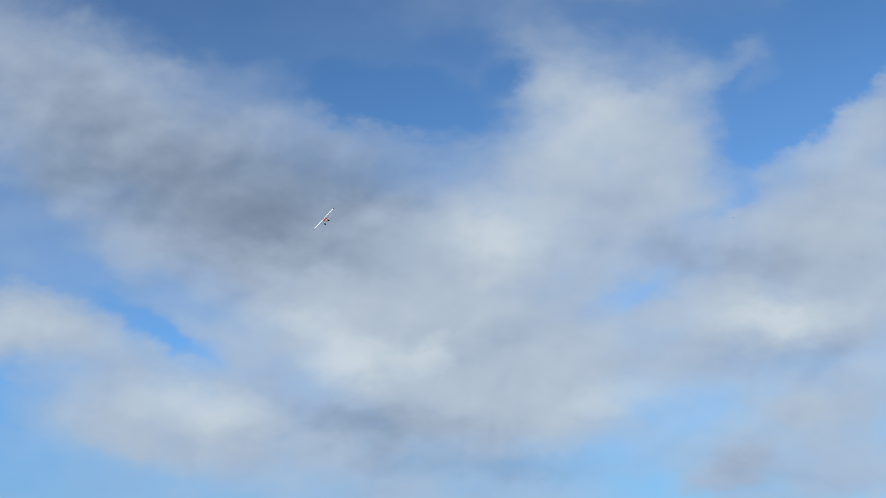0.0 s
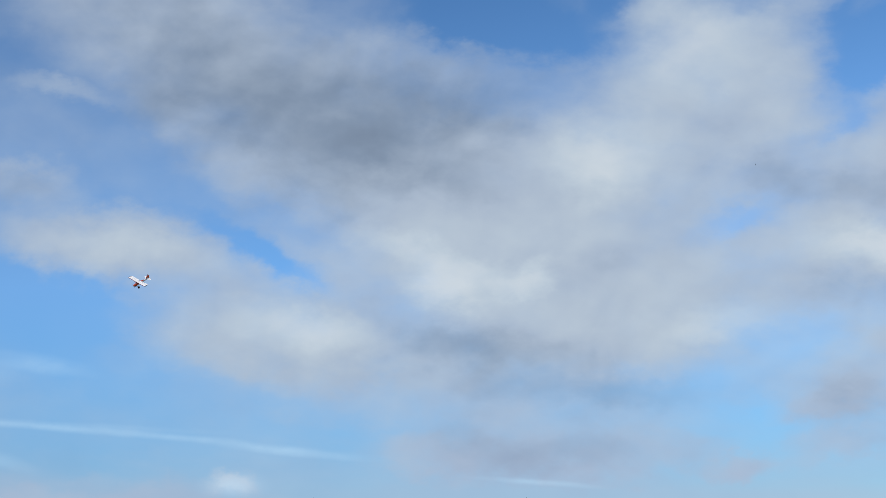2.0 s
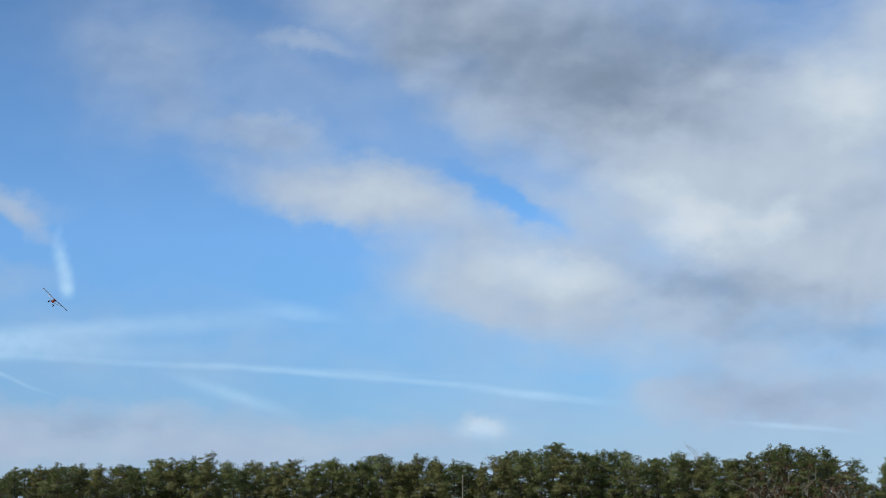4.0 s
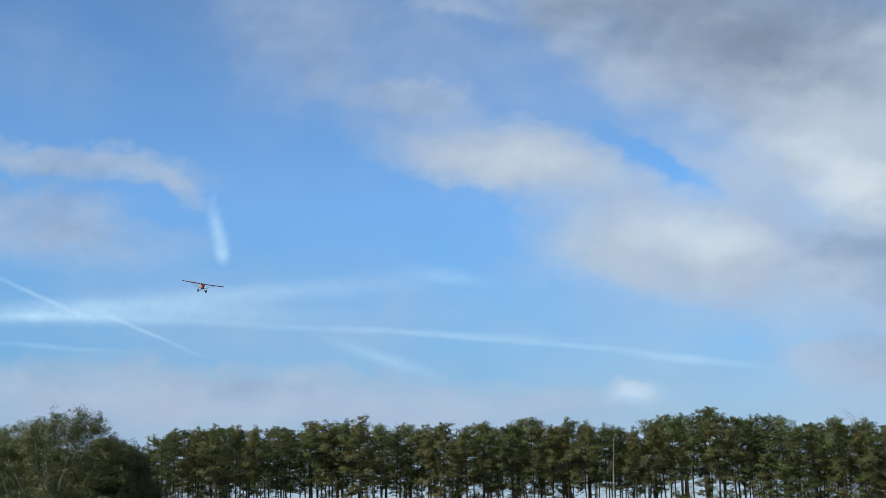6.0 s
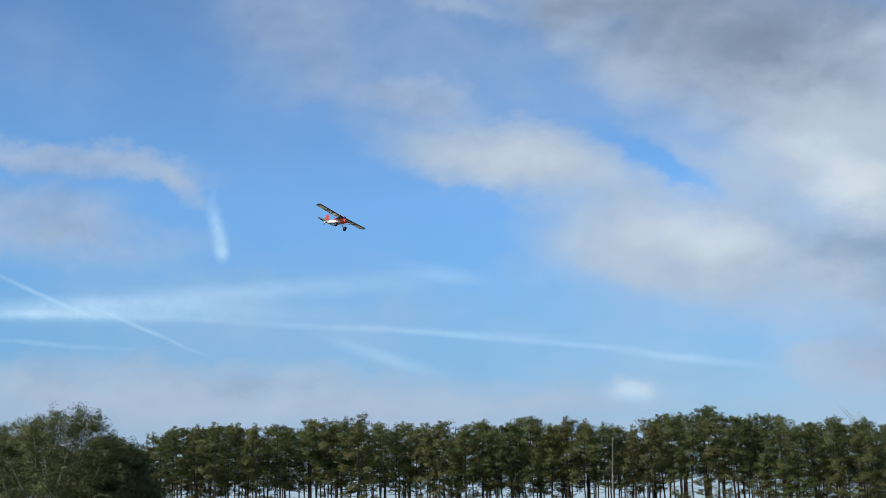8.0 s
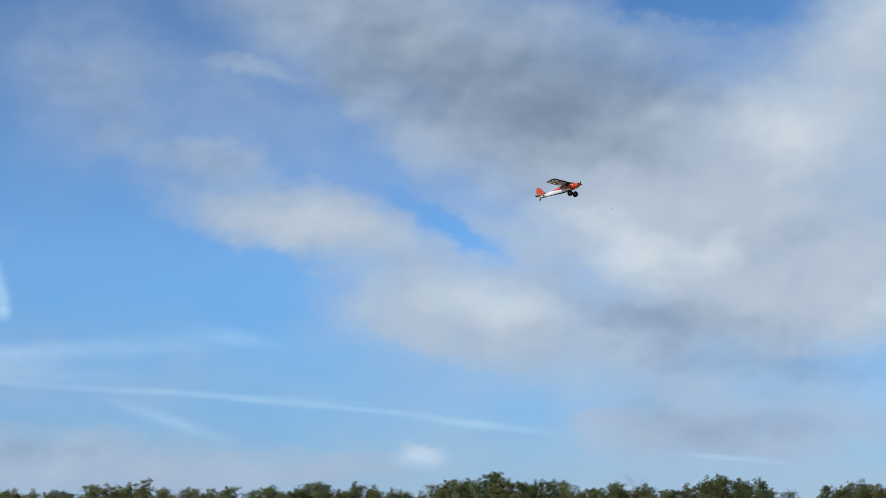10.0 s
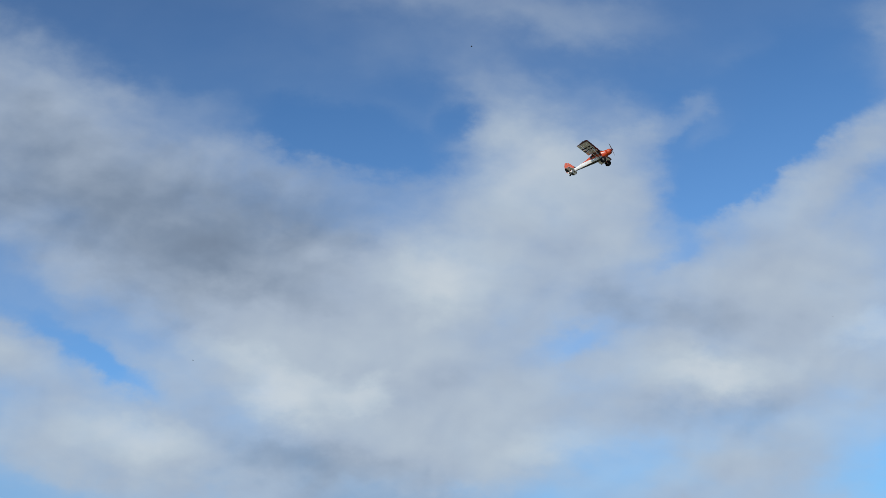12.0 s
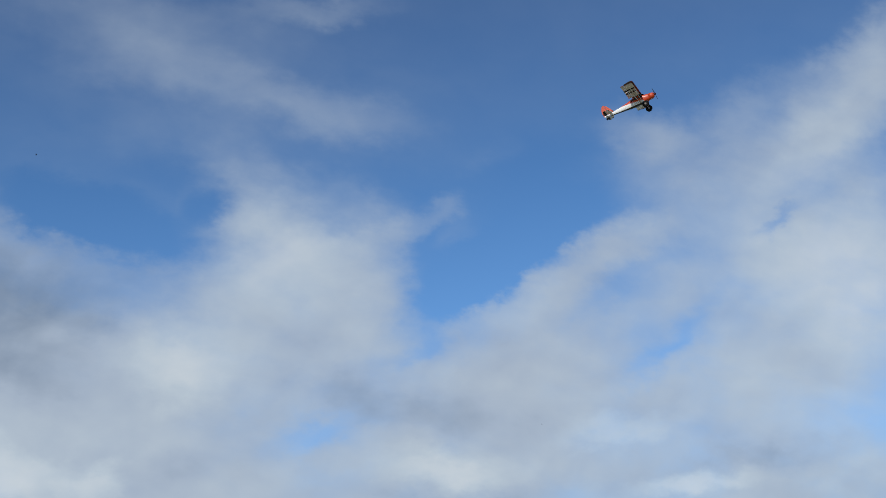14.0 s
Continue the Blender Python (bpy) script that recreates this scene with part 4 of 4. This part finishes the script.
def oak(seed, radius, tall, label):
    """A broad evergreen oak: forked pale limbs inside a lumpy dome of leaf clumps with gaps."""
    rng = random.Random(seed)
    tree = new("oak_tree")
    tagged(tree, label, "tree")
    part("trunk", branch_mesh("trunk", [[(Vector((0.15 * math.sin(h), 0.1 * math.cos(h), h)), 0.55 - 0.05 * h) for h in np.linspace(-0.3, 4.0, 6)]], PALE_BARK, 10), tree)
    limbs, spots, mid = [], [], tall * 0.42
    for k in range(24):
        t, up = rng.uniform(0, math.tau), rng.uniform(0.05, 1.0)
        flat = math.sqrt(1 - up * up) * radius * 1.0
        end = Vector((math.cos(t) * flat, math.sin(t) * flat, mid + up * (tall - mid) * 0.95))
        start = Vector((0, 0, rng.uniform(2.5, 4.0)))
        bend = start * 0.5 + end * 0.5 + Vector((rng.gauss(0, 0.7), rng.gauss(0, 0.7), rng.uniform(-1.2, 0.3)))
        limbs.append([(start, 0.20), (start * 0.5 + bend * 0.5, 0.14), (bend, 0.08), (bend * 0.4 + end * 0.6 + Vector((rng.gauss(0, 0.4), rng.gauss(0, 0.4), rng.uniform(-0.1, 0.6))), 0.05), (end, 0.02)])
    for k in range(820):
        t, z = rng.uniform(0, math.tau), rng.uniform(-0.65, 1.0)
        way_out = Vector((math.cos(t) * math.sqrt(1 - z * z), math.sin(t) * math.sqrt(1 - z * z), z))
        lump = 0.95 + 0.07 * noise.noise(way_out * 2.3 + Vector((seed, 0, 0))) + 0.07 * noise.noise(way_out * 6)
        if noise.noise(way_out * 4.5 + Vector((0, seed, 3))) < -0.62:
            continue
        deep = lump * rng.choice((rng.uniform(0.86, 1.02), rng.uniform(0.86, 1.02), rng.uniform(0.45, 0.9)))
        high = (tall - mid) if z > 0 else mid * 0.9
        c = Vector((way_out.x * radius * deep, way_out.y * radius * deep, mid + z * high * deep))
        for _ in range(17):
            off = Vector((rng.gauss(0, 0.46), rng.gauss(0, 0.46), rng.gauss(0, 0.26)))
            spots.append((c + off, rng.uniform(0.17, 0.31), off.normalized() + way_out * 0.5 + Vector((0, 0, 0.2))))
    tagged(part("branchwork", branch_mesh("branchwork", limbs, PALE_BARK, 5), tree), kind="stuff")
    part("crown", tufts("crown", spots, [LEAVES, LEAVES_PALE], rng, 16, 0.7, 0.22, 0.75, 0.6), tree)
    return tree


big_oak = oak(5, 11.0, 18.2, "broad green oak with pale limbs at the end of the pines")
big_oak.matrix_basis = pose(*place(30.5, 150), 0.0, 0, 0, 40)
second_oak = oak(9, 4.9, 14.8, "smaller dark green oak beside the broad one")
second_oak.matrix_basis = pose(*place(28.4, 146), 0.0, 0, 0, 10)

for seed, bearing, away, tall in ((21, 2.4, 203, 20.3), (22, 0.6, 205, 20.8), (23, -0.5, 204, 20.6), (24, -1.3, 206, 20.2)):
    bare = hardwood("bare_tree", seed, tall, PALE_BARK, None, 3, 0, 0, "leafless grey hardwood among the pines", 1, 0.45)
    bare.matrix_basis = pose(*place(bearing, away), 0.0, 0, 0, seed * 31)
rust = hardwood("russet_tree", 31, 17.0, PALE_BARK, [RUSSET], 3, 0.4, 6, "thin russet-brown hardwood between the pines", 1, 0.7)
rust.matrix_basis = pose(*place(-4.0, 183), 0.0, 0, 0, 15)

young = [pine(41, 0.22, True, 1.25), pine(42, 0.28, False, 1.3)]
young_rng = random.Random(12)
for k, (bearing, away, tall) in enumerate(((3.4, 183, 13.0), (1.6, 182, 12.0), (0.6, 184, 14.5), (-0.4, 182, 12.5), (-1.6, 183, 14.0), (-2.7, 182, 13.0), (4.6, 184, 11.0), (-3.9, 184, 14.5), (-5.2, 183, 13.0), (10.6, 184, 10.0), (14.6, 184, 10.5), (6.4, 185, 11.0), (18.3, 185, 11.0), (-6.9, 184, 12.0), (-8.6, 183, 12.0), (22.4, 186, 10.5), (25.2, 185, 11.5), (26.6, 184, 12.0), (12.4, 190, 9.5), (16.2, 192, 9.5), (20.6, 190, 10.0), (8.2, 190, 10.0), (5.4, 184, 12.5), (2.5, 183, 13.5), (-0.9, 186, 12.0), (-2.1, 185, 14.0), (7.2, 187, 9.5), (1.1, 186, 11.0))):
    t = young[k] if k < 2 else copy_thing(young[k % 2], pose(0, 0, 0))
    t.matrix_basis = pose(*place(bearing, away), 0.0, 0, 0, young_rng.uniform(0, 360))
    t.scale = (tall / 20 * 1.5, tall / 20 * 1.5, tall / 20)
    tagged(t, "younger bushy pine filling the edge of the tree line", "tree", "young pines")

snag_rng = random.Random(4)
snag = new("dead_pine")
tagged(snag, "pale dead pine trunk with broken stubs", "tree")
part("trunk", branch_mesh("trunk", [[(Vector((0.1 * math.sin(h * 0.4), 0, h)), 0.15 * (1 - h / 22)) for h in np.linspace(-0.3, 17.6, 12)]], PALE_BARK, 8), snag)
tagged(part("branchwork", branch_mesh("branchwork", [[(Vector((0, 0, h)), 0.03), (Vector((snag_rng.uniform(-0.9, 0.9), snag_rng.uniform(-0.9, 0.9), h + 0.4)), 0.01)] for h in np.linspace(9, 17.3, 12)], PALE_BARK, 4), snag), kind="stuff")
snag.matrix_basis = pose(*place(9.0, 181.5), 0.0)


def shrubs():
    """Undergrowth along the foot of the wood."""
    rng = random.Random(3)
    spots = []
    for _ in range(2600):
        x, y = place(rng.uniform(-33, 41), rng.uniform(181, 206))
        spots.append((Vector((x, y, rng.uniform(0.1, 1.6) ** 1.3)), rng.uniform(0.4, 0.9), Vector((rng.gauss(0, 0.5), rng.gauss(0, 0.5), 0.8))))
    tagged(new("undergrowth", tufts("undergrowth", spots, [SCRUB], rng, 8, 0.8, 0.3)), "low scrub under the pines", "undergrowth", kind="stuff")


shrubs()


# ---------------------------------------------------------------- movement
def motions():
    rows = [
        (0.0, pose(0.38, 106.68, 40.05, -47.3, -17.9, 103.0)),
        (0.5, pose(-3.81, 110.71, 39.92, -62.5, -11.7, 128.3)),
        (1.0, pose(-9.05, 109.50, 37.12, -67.9, 8.4, 151.2)),
        (1.5, pose(-15.01, 108.25, 33.71, -53.1, 27.0, 179.9)),
        (2.0, pose(-22.13, 106.86, 30.16, -35.1, 30.2, -148.9)),
        (2.5, pose(-29.72, 105.94, 27.81, -33.9, 18.6, -131.5)),
        (3.0, pose(-36.15, 101.85, 25.95, -46.3, 5.9, -119.4)),
        (3.5, pose(-40.75, 97.20, 24.52, -53.6, 6.8, -96.4)),
        (4.0, pose(-42.63, 91.83, 22.97, -42.8, 8.0, -63.8)),
        (6.5, pose(-29.68, 65.08, 15.72, -4.0, 8.6, -59.0)),
        (7.0, pose(-25.69, 58.06, 14.67, -18.6, 8.0, -50.0)),
        (9.5, pose(-5.42, 44.31, 14.19, -0.4, -4.1, -24.3)),
        (10.0, pose(-1.48, 43.20, 14.90, 10.5, -9.0, -22.4)),
        (10.5, pose(2.07, 41.89, 15.53, 9.4, -11.0, -25.3)),
        (11.0, pose(5.04, 40.41, 16.21, 4.8, -13.3, -31.1)),
        (11.5, pose(7.47, 38.80, 17.03, 9.5, -16.0, -32.2)),
        (12.0, pose(9.39, 37.17, 17.83, 6.4, -17.6, -33.5)),
        (12.5, pose(11.06, 35.60, 18.48, 6.7, -16.5, -37.1)),
        (13.0, pose(12.58, 33.99, 18.98, 6.2, -14.8, -36.4)),
        (13.5, pose(14.12, 32.38, 19.34, 7.7, -14.0, -37.2)),
        (14.0, pose(15.78, 30.45, 19.69, 9.6, -14.1, -39.9)),
    ]
    walk(airplane, rows)
    walk(propeller, [(k / 30, pose(0.535, 0, 0, 76.0 * k % 360, 0, 0)) for k in range(421)])

    def glide(thing, away, stops, heading):
        track = []
        for t, bearing, up in stops:
            x, y = place(bearing, away)
            track.append((t, pose(x, y, 1.6 + away * math.tan(radians(up)), 8, -6, heading)))
        walk(thing, track)

    glide(far_bird, 300, [(0.0, -17.0, 18.23), (1.5, -14.45, 17.97), (3.0, -11.71, 17.63), (9.5, -0.63, 16.33), (11.0, 1.5, 15.96), (12.5, 3.58, 15.57), (14.0, 5.6, 15.2)], 175)
    glide(near_bird, 150, [(0.0, -66.0, 26.0), (11.5, -11.51, 27.76), (12.5, -6.91, 27.61), (13.5, -2.83, 27.1), (14.0, -1.17, 26.64)], 190)
    glide(pale_bird, 300, [(0.0, -29.0, 16.5), (12.5, -22.7, 15.8), (14.0, -21.92, 15.71)], 170)


motions()
